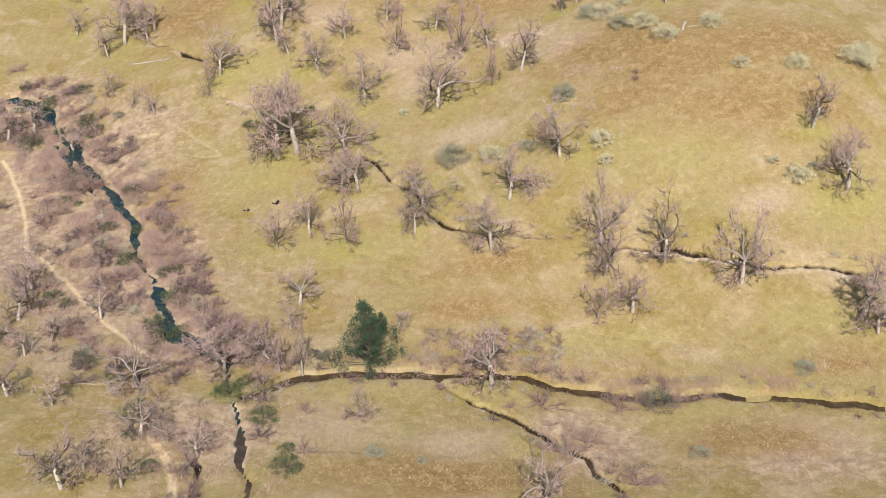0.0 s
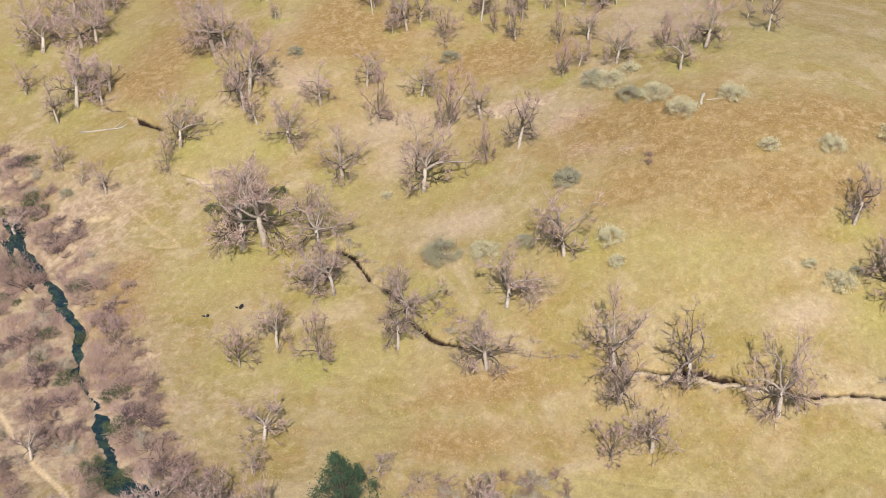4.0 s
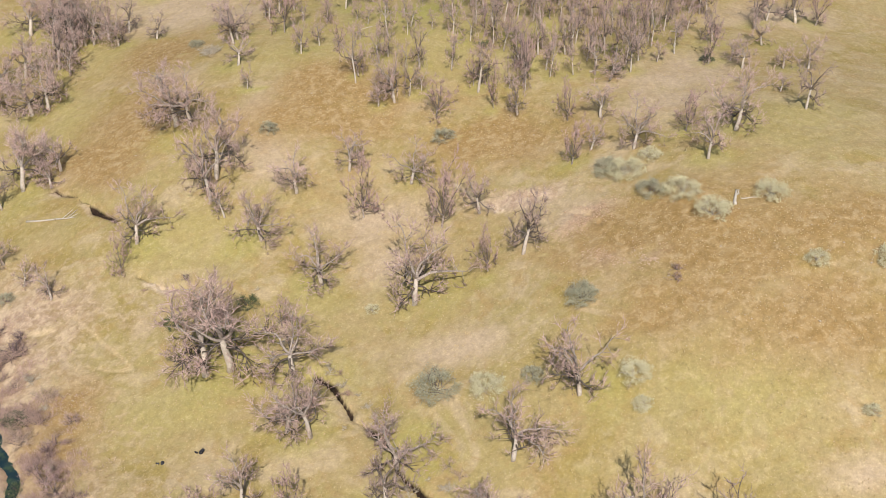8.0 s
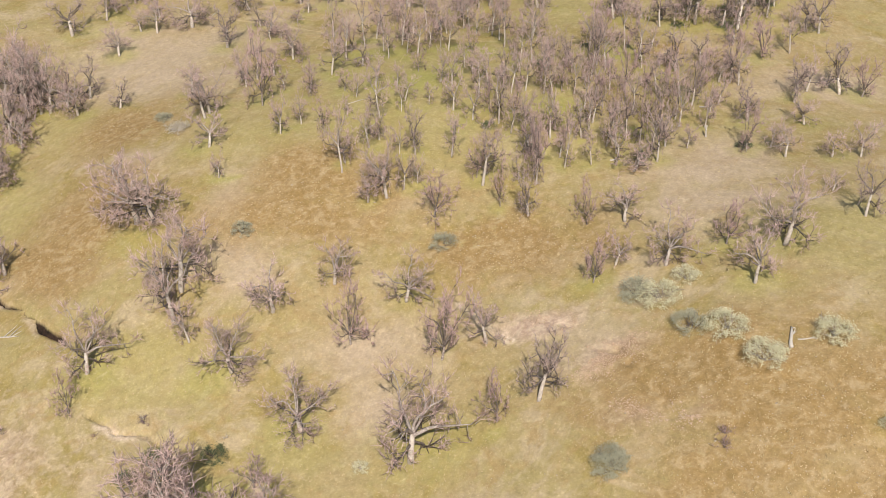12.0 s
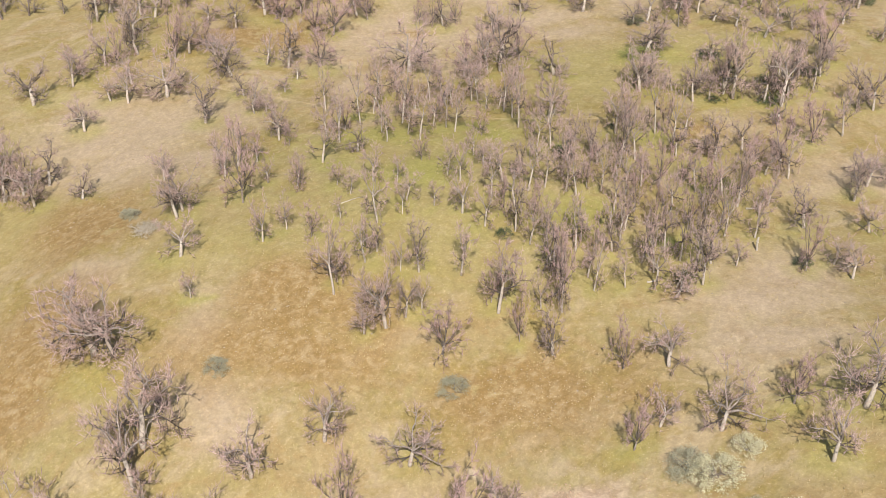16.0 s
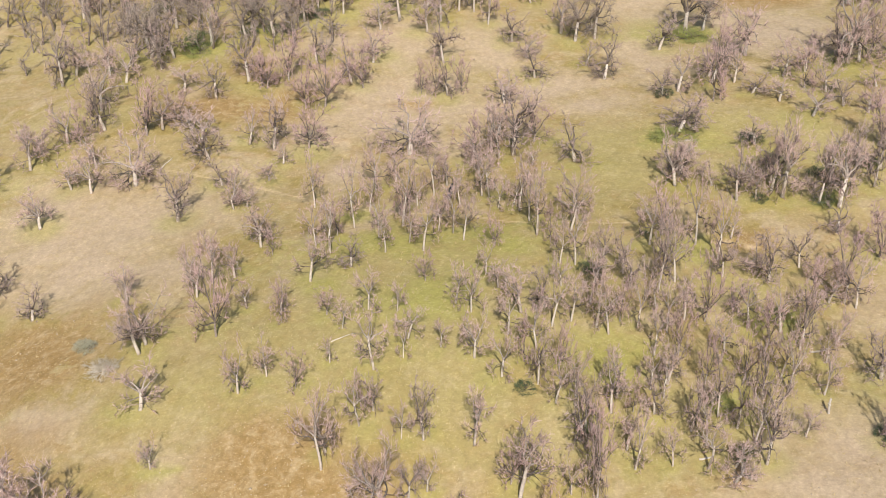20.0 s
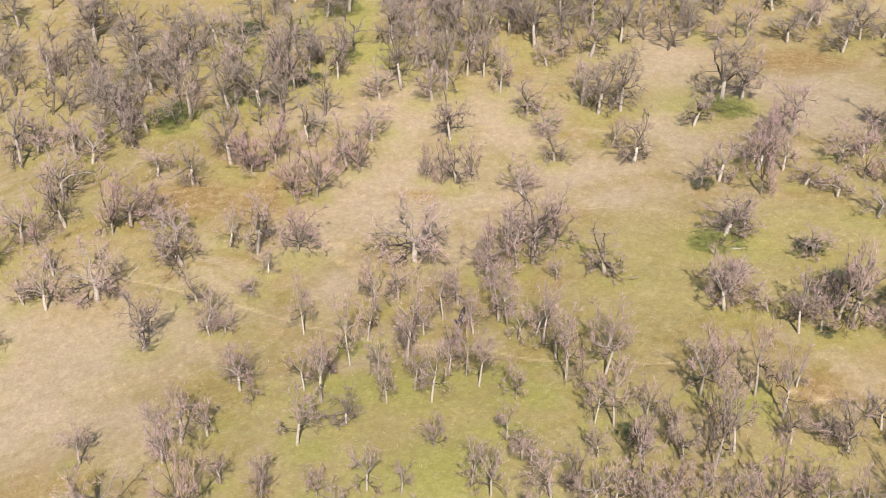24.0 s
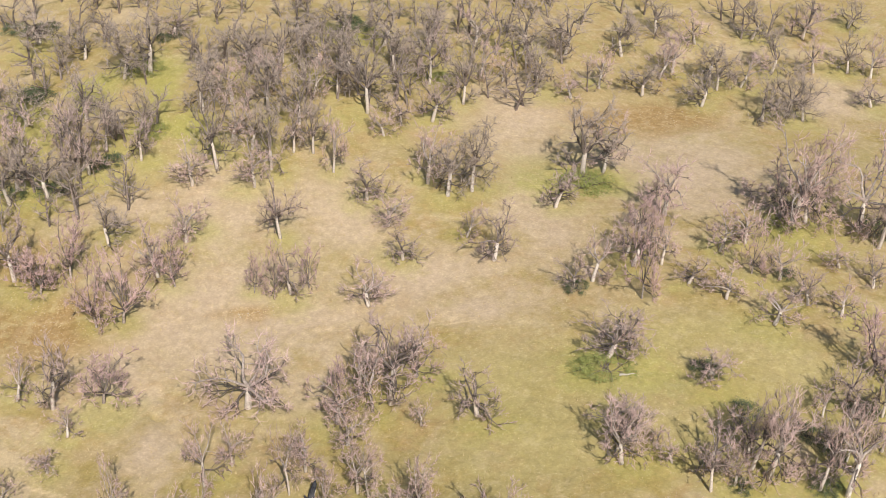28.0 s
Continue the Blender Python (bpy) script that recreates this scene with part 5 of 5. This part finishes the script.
grove("deep", "dark green leafy bush in the far wood", "shrub", "shrubs of the grassland", [
    (-37.1, 388.7, 2.6, 6), (-34.2, 386.9, 2.4, 5), (-32.0, 388.3, 2.2, 5), (-32.6, 365.1, 2.4, 5), (-30.8, 363.6, 2.6, 5.5), (16.9, 378.4, 2.2, 4.5), (18.7, 378.0, 2.0, 4.5), (-32.0, 336.0, 2.0, 4), (-21.6, 340.3, 2.0, 4), (-19.4, 341.2, 2.2, 4.5), (-12.9, 378.0, 1.8, 4), (-10.2, 378.9, 1.8, 4)])
grove("undergrowth", "bright green undergrowth below bare oaks", "shrub", "shrubs of the grassland", [
    (-41.4, 332.2, 1.6, 5.4), (36.4, 239.0, 1.2, 3.9), (34.3, 286.3, 2.1, 7.0), (43.9, 327.2, 1.9, 6.4), (43.4, 326.6, 2.6, 8.5), (-40.2, 329.6, 1.7, 5.8),
    (-14.0, 348.5, 1.6, 5.2), (-14.5, 367.6, 1.8, 6.0), (29.4, 360.3, 1.2, 4.0), (63.8, 310.1, 1.5, 4.9), (-25.5, 107.3, 1.1, 3.7), (-25.1, 170.8, 0.8, 2.8),
    (26.8, 223.9, 1.1, 3.5), (49.4, 265.4, 1.1, 3.6), (31.7, 287.0, 1.2, 4.1)])

grove("red", "leafless reddish brown brush across the creek", "shrub", "shrubs of the grassland", [
    (-59.2, 167.6, 2.2, 4.4), (-57.3, 166.0, 2.6, 5.0), (-55.6, 165.8, 2.0, 4.0), (-44.3, 141.3, 1.8, 3.6), (-42.6, 139.4, 2.0, 3.8)])
grove("deep", "dark green leafy bush at the edge of the creek", "shrub", "brush along the creek", [
    (-76.4, 197.6, 2.0, 3.8), (-66.9, 184.6, 2.0, 4.2), (-39.2, 136.6, 1.6, 3.0), (-37.6, 122.8, 2.0, 4.0), (-36.4, 119.6, 1.8, 3.4), (-46.0, 150.4, 1.6, 3.0), (-33.9, 122.0, 1.5, 2.8)])
grove("brushy", "low many-stemmed bare oak on the creek bank", "tree", "oaks by the brook", [
    (-61.7, 154.6, 4.6, 5.4), (-60.6, 146.6, 4.0, 5.0), (-47.6, 134.0, 3.8, 4.6), (-49.2, 140.2, 4.2, 5.2), (-36.2, 131.4, 3.2, 4.0), (-42.4, 149.6, 3.2, 4.0)])
grove("red", "leafless reddish brown brush over the brook", "shrub", "brush on the banks", [
    (18.8, 108.4, 2.0, 3.4), (22.4, 107.0, 2.4, 4.0), (27.0, 108.6, 2.2, 3.8), (29.6, 109.2, 1.8, 3.2), (25.2, 110.4, 1.8, 3.2), (-12.6, 112.4, 2.0, 3.6), (-9.6, 112.8, 1.6, 3.2), (-6.9, 112.8, 1.6, 3.0)])
grove("thicket", "tangle of purplish leafless brush over the brook", "shrub", "brush on the banks", [
    (-13.2, 112.6, 1.9, 3.6), (-11.0, 112.2, 1.7, 3.2), (-8.6, 112.6, 1.5, 2.8), (20.4, 108.4, 1.8, 3.2), (28.2, 108.2, 2.0, 3.4), (31.0, 109.0, 1.4, 2.6), (13.0, 112.6, 1.3, 2.4), (6.0, 114.4, 1.3, 2.4)])

# Brush along the creek, between its pools and the footpath
BRUSH = random.Random(5)
CREEK = wavy(CREEK_LEFT, 1.0, 0.2, 9)
for n in range(455):
    px, py = CREEK[BRUSH.randrange(len(CREEK))]
    if py < 112 and BRUSH.random() < 0.6:
        continue
    side = BRUSH.choice((-1, -1, -1, 1, 1))
    far = BRUSH.uniform(1.6, 16 if side < 0 else 7.5)
    x, y = px + side * far * 0.85, py + side * far * 0.5 + BRUSH.gauss(0, 1)
    wide = BRUSH.uniform(1.7, 4.8)
    if min(math.hypot(x - a, y - b) for a, b in CREEK) < 0.7 + 0.28 * wide or reach(np.array([x]), np.array([y]), TRAIL_WEST, 3.0)[0] < 0.8 + 0.4 * wide:
        continue
    form, label = BRUSH.choice((("thicket", "tangle of purplish leafless brush by the creek"), ("mauve", "mauve-grey dormant brush by the creek"), ("mauve", "mauve-grey dormant brush by the creek"),
        ("thicket", "tangle of purplish leafless brush by the creek"), ("dry", "pinkish brown dormant brush by the creek"), ("red", "leafless reddish brown brush by the creek"), ("tan", "pale dry brush on the creek bank"), ("mauve", "mauve-grey dormant brush by the creek"), ("thicket", "tangle of purplish leafless brush by the creek"), ("deep", "dark green leafy shrub on the creek bank")))
    plant(form, x, y, wide * BRUSH.uniform(0.4, 0.7), wide, label, "shrub", "brush along the creek")

# Rank dry growth on the far bank of the brook
for n in range(58):
    x, y = BRUSH.uniform(-5, 14), BRUSH.uniform(113.5, 121)
    wide = BRUSH.uniform(1.3, 2.9)
    form, label = BRUSH.choice((("tan", "pale dry brush above the brook"), ("dry", "pinkish brown dormant brush above the brook"), ("red", "leafless reddish brown brush above the brook")))
    plant(form, x, y, wide * 0.7, wide, label, "shrub", "brush on the banks")

# Low brush on the banks of the brook and the gullies
for line, count, spread in ((CREEK_MAIN, 46, 3.2), (DITCH, 16, 2.6), (GULLY_MIDDLE, 20, 2.5), (GULLY_LINK, 8, 2.0), (GULLY_EAST, 16, 2.0)):
    run = wavy(line, 1.0, 0.2, 4)
    for n in range(count):
        px, py = run[BRUSH.randrange(len(run))]
        d = BRUSH.uniform(1.5, spread) * BRUSH.choice((-1, 1, 1))
        form, label = BRUSH.choice((("tan", "pale dry brush on a bank"), ("red", "leafless reddish brown brush on a bank"), ("thicket", "purplish leafless brush on a bank"), ("tan", "pale dry brush on a bank")))
        wide = BRUSH.uniform(0.9, 2.3)
        plant(form, px + BRUSH.gauss(0, 0.5), py + d, wide * 0.5, wide, label, "shrub", "brush on the banks")

fresh = np.zeros((len(GRID_Y), len(GRID_X)))
for x, y, r in VERDURE:
    i, j = np.searchsorted(GRID_X, (x - 3 * r, x + 3 * r)), np.searchsorted(GRID_Y, (y - 3 * r, y + 3 * r))
    near = np.s_[j[0]:j[1], i[0]:i[1]]
    u, v = np.meshgrid(GRID_X[i[0]:i[1]], GRID_Y[j[0]:j[1]])
    fresh[near] = np.maximum(fresh[near], np.exp(-0.7 * ((u - x) ** 2 + (v - y) ** 2) / (r * r)))
ground.data.attributes.new("verdure", "FLOAT", "POINT").data.foreach_set("value", fresh.ravel().astype(np.float32))

for forms in LIBRARY.values():
    for n, ob in enumerate(forms):
        if "label" not in ob:
            for o in (*ob.children_recursive, ob):
                bpy.data.objects.remove(o)


def scatter(name, label, category, count, spots, make, material, seed):
    """Many small pieces joined into one object; make gives the corners and faces of one piece."""
    rng = np.random.RandomState(seed)
    x, y = spots(rng, count)
    deep = carve(x, y)[0]
    z = swell(x, y) - deep + 0.12 * value_noise(x, y, 4.0, 3) + 0.05 * value_noise(x, y, 1.1, 4)
    keep = deep < 0.3
    x, y, z = x[keep], y[keep], z[keep]
    verts, faces = make(rng, x, y, z)
    me = bpy.data.meshes.new(name)
    n, sides = faces.shape
    me.vertices.add(len(verts)), me.loops.add(n * sides), me.polygons.add(n)
    me.vertices.foreach_set("co", verts.ravel())
    me.loops.foreach_set("vertex_index", faces.ravel())
    me.polygons.foreach_set("loop_start", sides * np.arange(n))
    me.update()
    me.materials.append(material)
    return tagged(new(name, me), label, category, kind="stuff")


def tuft(rng, x, y, z):
    """Three leaning blades for each place."""
    out = []
    for _ in range(3):
        a, h, w = rng.uniform(0, 6.28, len(x)), rng.uniform(0.12, 0.34, len(x)), rng.uniform(0.016, 0.042, len(x))
        ox, oy = x + rng.normal(0, 0.08, len(x)), y + rng.normal(0, 0.08, len(x))
        lx, ly = rng.normal(0, 0.09, len(x)), rng.normal(0, 0.09, len(x))
        out.append(np.stack([np.stack([ox - w * np.cos(a), oy - w * np.sin(a), z - 0.02], 1), np.stack([ox + w * np.cos(a), oy + w * np.sin(a), z - 0.02], 1), np.stack([ox + lx, oy + ly, z + h], 1)], 1))
    verts = np.concatenate(out).reshape(-1, 3)
    return verts, np.arange(len(verts)).reshape(-1, 3)


def stone(rng, x, y, z):
    """A rough eight-sided lump for each place."""
    r = rng.uniform(0.03, 0.10, len(x)) * np.where(rng.uniform(size=len(x)) < 0.06, 2.0, 1.0)
    ring = np.array([(1, 0, 0.1), (0, 1, 0.1), (-1, 0, 0.1), (0, -1, 0.1), (0, 0, 0.75), (0, 0, -0.4)])
    verts = np.stack([x, y, z], 1)[:, None] + r[:, None, None] * ring[None] * rng.uniform(0.7, 1.3, (len(x), 6, 3))
    face = np.array([(0, 1, 4), (1, 2, 4), (2, 3, 4), (3, 0, 4), (1, 0, 5), (2, 1, 5), (3, 2, 5), (0, 3, 5)])
    return verts.reshape(-1, 3), (face[None] + 6 * np.arange(len(x))[:, None, None]).reshape(-1, 3)


def clump(rng, x, y, z):
    """A low four-sided hump of matted grass for each place."""
    r = rng.uniform(0.04, 0.12, len(x))
    ring = np.array([(1, 0, -0.1), (0, 1, -0.1), (-1, 0, -0.1), (0, -1, -0.1), (0, 0, 0.8)])
    verts = np.stack([x, y, z], 1)[:, None] + r[:, None, None] * ring[None] * rng.uniform(0.5, 1.4, (len(x), 5, 3))
    face = np.array([(0, 1, 4), (1, 2, 4), (2, 3, 4), (3, 0, 4)])
    return verts.reshape(-1, 3), (face[None] + 5 * np.arange(len(x))[:, None, None]).reshape(-1, 3)


def meadow(rng, count):
    y = 90 + 300 * rng.uniform(0, 1, count) ** 1.25
    return rng.uniform(-0.34, 0.36, count) * (y + 30) * 0.95, y


def rusty(rng, count):
    spots = np.array(RUST + PALE[:6])
    s = spots[rng.randint(len(spots), size=count)]
    return s[:, 0] + 0.8 * s[:, 2] * rng.normal(0, 1, count), s[:, 1] + 0.8 * s[:, 3] * rng.normal(0, 1, count)


scatter("grass_tufts", "straw-coloured tufts of dry grass", "grass", 46000, meadow, tuft, STRAW, 3)


def stalks(rng, x, y, z):
    """Five tall leaning stems for each place."""
    out = []
    for _ in range(5):
        a, h, w = rng.uniform(0, 6.28, len(x)), rng.uniform(0.2, 0.7, len(x)), rng.uniform(0.014, 0.038, len(x))
        ox, oy = x + rng.normal(0, 0.25, len(x)), y + rng.normal(0, 0.25, len(x))
        lx, ly = rng.normal(0, 0.3, len(x)), rng.normal(0, 0.3, len(x))
        out.append(np.stack([np.stack([ox - w * np.cos(a), oy - w * np.sin(a), z - 0.02], 1), np.stack([ox + w * np.cos(a), oy + w * np.sin(a), z - 0.02], 1), np.stack([ox + lx, oy + ly, z + h], 1)], 1))
    verts = np.concatenate(out).reshape(-1, 3)
    return verts, np.arange(len(verts)).reshape(-1, 3)


def creekside(rng, count):
    """Places on both banks of the creek, more of them on the side of the footpath, in clumps."""
    at = np.array(CREEK)[rng.randint(len(CREEK), size=count)]
    side = np.where(rng.uniform(size=count) < 0.62, -1, 1)
    far = side * (1.0 + np.abs(rng.normal(0, 1, count)) * np.where(side < 0, 7.0, 3.4))
    x, y = at[:, 0] + 0.86 * far + rng.normal(0, 0.6, count), at[:, 1] + 0.5 * far + rng.normal(0, 0.8, count)
    keep = (value_noise(x, y, 2.2, 41) > 0.08) & ((y > 113) | (rng.uniform(size=len(x)) < 0.12)) & (reach(x, y, TRAIL_WEST, 3.0) > 1.1)
    return x[keep], y[keep]


BROOK = wavy(CREEK_MAIN, 1.0, 0.2, 6)


def brookside(rng, count):
    """Places in clumps on the sunny bank of the brook."""
    at = np.array(BROOK)[rng.randint(len(BROOK), size=count)]
    x, y = at[:, 0] + rng.normal(0, 0.7, count), at[:, 1] + 1.0 + np.abs(rng.normal(0, 2.6, count))
    keep = (value_noise(x, y, 2.4, 43) > 0.0) & (x > -8)
    return x[keep], y[keep]


scatter("creek_thatch", "mauve and brown tangle of dead stems by the creek", "brush", 34000, creekside, stalks, TWIG_PURPLE, 6)
scatter("bank_thatch", "pinkish dry stems on the creek banks", "brush", 20000, creekside, stalks, LEAF_DRY, 7)
scatter("brook_thatch", "pinkish brown dead stalks above the brook", "brush", 5200, brookside, stalks, LEAF_DRY, 8)
def near_meadow(rng, count):
    """Half of the places on the rusty ground, half all over the near grass."""
    x, y = rusty(rng, count // 2)
    return np.concatenate([x, rng.uniform(-62, 52, count // 2)]), np.concatenate([y, 92 + 113 * rng.uniform(0, 1, count // 2) ** 1.7])


scatter("grass_clumps", "pale matted clumps of dead grass", "grass", 9000, near_meadow, clump, STRAW_PALE, 11)
def slumped(rng, count):
    s = np.array(SLUMP)[rng.randint(len(SLUMP), size=count)]
    x, y = s[:, 0] + 0.7 * s[:, 2] * rng.normal(0, 1, count), s[:, 1] + 0.7 * s[:, 3] * rng.normal(0, 1, count)
    keep = value_noise(x, y, 1.4, 51) > 0.05
    return x[keep], y[keep]


scatter("earth_clods", "pinkish crumbled clods of bare earth", "earth", 5000, slumped, stone, CLOD, 12)
scatter("field_stones", "small pale stones strewn over rusty grass", "stone", 2200, rusty, stone, STONE, 4)


def fallen_log(ends, thick, label, branches=2, seed=1):
    """A weathered log that lies on the grass, with stubs of its branches."""
    rng = random.Random(seed)
    (ax, ay), (bx, by) = ends[0], ends[-1]
    base = new("fallen_log")
    base.location = (ax, ay, land(ax, ay) + thick * 0.6)
    far = Vector((bx - ax, by - ay, land(bx, by) - land(ax, ay)))
    trunk = Shape()
    pts = [far * s + Vector((rng.gauss(0, 0.06), rng.gauss(0, 0.06), rng.gauss(0, 0.02))) for s in (0, 0.2, 0.4, 0.6, 0.8, 1.0)]
    trunk.tube([pts[0] - far.normalized() * 0.02] + pts, [0.01] + taper(thick, len(pts), 0.45), 8)
    part("trunk", trunk, DEADWOOD, base)
    for n in range(branches):
        stub = Shape()
        at = far * rng.uniform(0.3, 0.9)
        way = off(rng, far.normalized(), 30, 70)
        way.z = abs(way.z)
        b = bent(rng, at, way, far.length * rng.uniform(0.2, 0.4), 3, 0.2, 0.0)
        stub.tube(b, taper(thick * 0.4, len(b), 0.3), 5)
        part("branch", stub, DEADWOOD, base)
    return tagged(base, label, "log", "fallen logs")


fallen_log([(-58.4, 200.9), (-53.9, 199.6), (-50.0, 198.5)], 0.16, "long bleached fallen log on the slope", 4, 1)
fallen_log([(35.3, 174.4), (36.3, 177.4)], 0.22, "bleached broken log among pale shrubs", 3, 2)
fallen_log([(36.3, 175.3), (38.4, 175.2)], 0.10, "thin bleached fallen branch among pale shrubs", 1, 3)
fallen_log([(35.0, 284.8), (36.7, 284.6)], 0.14, "short white log lying in green grass", 0, 4)
fallen_log([(-11.5, 237.4), (-9.3, 238.6)], 0.07, "bleached fallen log in the oak stand", 2, 5)
fallen_log([(23.2, 216.6), (24.6, 216.7)], 0.12, "short bleached log at the edge of the stand", 2, 7)
fallen_log([(37.8, 232.5), (40.2, 233.3)], 0.14, "pale fallen log in green grass by the stand", 3, 8)
fallen_log([(-43.1, 108.2), (-38.4, 108.2)], 0.08, "thin bleached fallen branch near the creek", 3, 9)
fallen_log([(-39.3, 288.0), (-37.9, 291.3)], 0.10, "pale dead log by the footpath", 2, 6)


def burnt_snag(x, y):
    """A charred broken trunk with a pale split side."""
    rng = random.Random(8)
    base = new("burnt_snag")
    base.location = (x, y, land(x, y))
    for name, lean, tall, thick, material in (("trunk", 0.10, 2.3, 0.36, CHAR), ("split_side", 0.35, 1.3, 0.16, DEADWOOD), ("stub", -0.5, 1.0, 0.14, CHAR)):
        piece = Shape()
        pts = bent(rng, Vector((lean * 0.4, 0, -0.1)), Vector((lean, -0.1, 1)), tall, 5, 0.10, 0.0)
        piece.tube(pts, taper(thick, len(pts), 0.5), 8)
        part(name, piece, material, base)
    return tagged(base, "charred broken tree trunk standing among bare oaks", "snag")


burnt_snag(1.7, 273.4)


def charred_stump(x, y, tall):
    """A low burnt stump with a chunk fallen beside it."""
    rng = random.Random(int(y))
    base = new("charred_stump")
    base.location = (x, y, land(x, y))
    for name, at, way, length, thick in (("trunk", Vector((0, 0, -0.1)), Vector((0.15, 0, 1)), tall, 0.26), ("chunk", Vector((-0.35, -0.1, 0.1)), Vector((-1, 0.2, 0.1)), 0.45, 0.12)):
        piece = Shape()
        pts = bent(rng, at, way, length, 4, 0.12, 0.0)
        piece.tube([pts[0]] + pts, [0.01] + taper(thick, len(pts), 0.6), 7)
        part(name, piece, CHAR, base)
    return tagged(base, "small charred stump on green winter grass", "stump", "charred stumps")


def pale_snag(x, y, tall):
    """What is left of a broken dead trunk, bleached, with one stub."""
    rng = random.Random(int(x))
    base = new("pale_snag")
    base.location = (x, y, land(x, y))
    for name, at, way, length, thick in (("trunk", Vector((0, 0, -0.1)), Vector((0.1, 0, 1)), tall, 0.14), ("stub", Vector((0.05, 0, 0.6 * tall)), Vector((-0.8, 0.2, 0.6)), 0.4, 0.06)):
        piece = Shape()
        pts = bent(rng, at, way, length, 4, 0.08, 0.0)
        piece.tube(pts + [pts[-1] + Vector((0, 0, 0.03))], taper(thick, len(pts) + 1, 0.7), 8)
        part(name, piece, DEADWOOD, base)
    return tagged(base, "short bleached broken tree trunk on open grass", "snag")


pale_snag(36.6, 222.3, 1.7)
charred_stump(-29.8, 151.2, 0.45)
charred_stump(-25.7, 152.2, 0.9)


def far_wood(count):
    """The close wood at the far rim, too dense to tell tree from tree."""
    rng, v, f, k = random.Random(21), [], [], []
    for n in range(count):
        x = rng.uniform(-92, 104)
        y = rng.uniform(326, 414) + 0.04 * x
        if x > 55 and (y < 374 or rng.random() < 0.3) or -14 < x <= 55 and y < 350 or x <= -14 and (rng.random() < 0.3 or abs(x + 52) < 7 and abs(y - 385) < 10):
            continue
        piece = Shape()
        tall = rng.uniform(6.0, 10.5)
        stem = bent(rng, Vector((0, 0, -0.1)), Vector((rng.gauss(0, 0.1), rng.gauss(0, 0.1), 1)), tall * 0.55, 4, 0.08, 0.02)
        piece.tube(stem, taper(tall * 0.024, len(stem), 0.5), 5, 1)
        for m in range(8):
            at = stem[rng.choice((1, 2, 3, 4))]
            a, e = rng.uniform(0, 6.28), radians(rng.uniform(0, 65))
            limb = bent(rng, at, Vector((math.cos(a) * math.cos(e), math.sin(a) * math.cos(e), math.sin(e))), tall * rng.uniform(0.28, 0.45), 4, 0.22, 0.08)
            piece.tube(limb, taper(tall * 0.010, len(limb), 0.3), 4, 1)
            for _ in range(19):
                u = rng.uniform(0.2, 1.0) * (len(limb) - 1)
                i = min(int(u), len(limb) - 2)
                p = limb[i].lerp(limb[i + 1], u - i)
                d = off(rng, (limb[i + 1] - limb[i]).normalized(), 20, 75) + Vector((0, 0, 0.25))
                piece.tube([p, p + d * rng.uniform(0.5, 1.3)], (rng.uniform(0.026, 0.042),), 3)
        first, z = len(v), land(x, y)
        v += [(p[0] + x, p[1] + y, p[2] + z) for p in piece.v]
        f += [tuple(i + first for i in face) for face in piece.f]
        k += piece.k
    me = bpy.data.meshes.new("far_wood")
    me.from_pydata(v, [], f)
    # the same haze-greyed twigs as on the far oaks
    me.materials.append(TWIG_HAZE), me.materials.append(BARK_GREY)
    me.polygons.foreach_set("material_index", k)
    tagged(new("far_wood", me), "dense leafless oak wood with purplish grey crowns", "trees", kind="stuff")


far_wood(690)
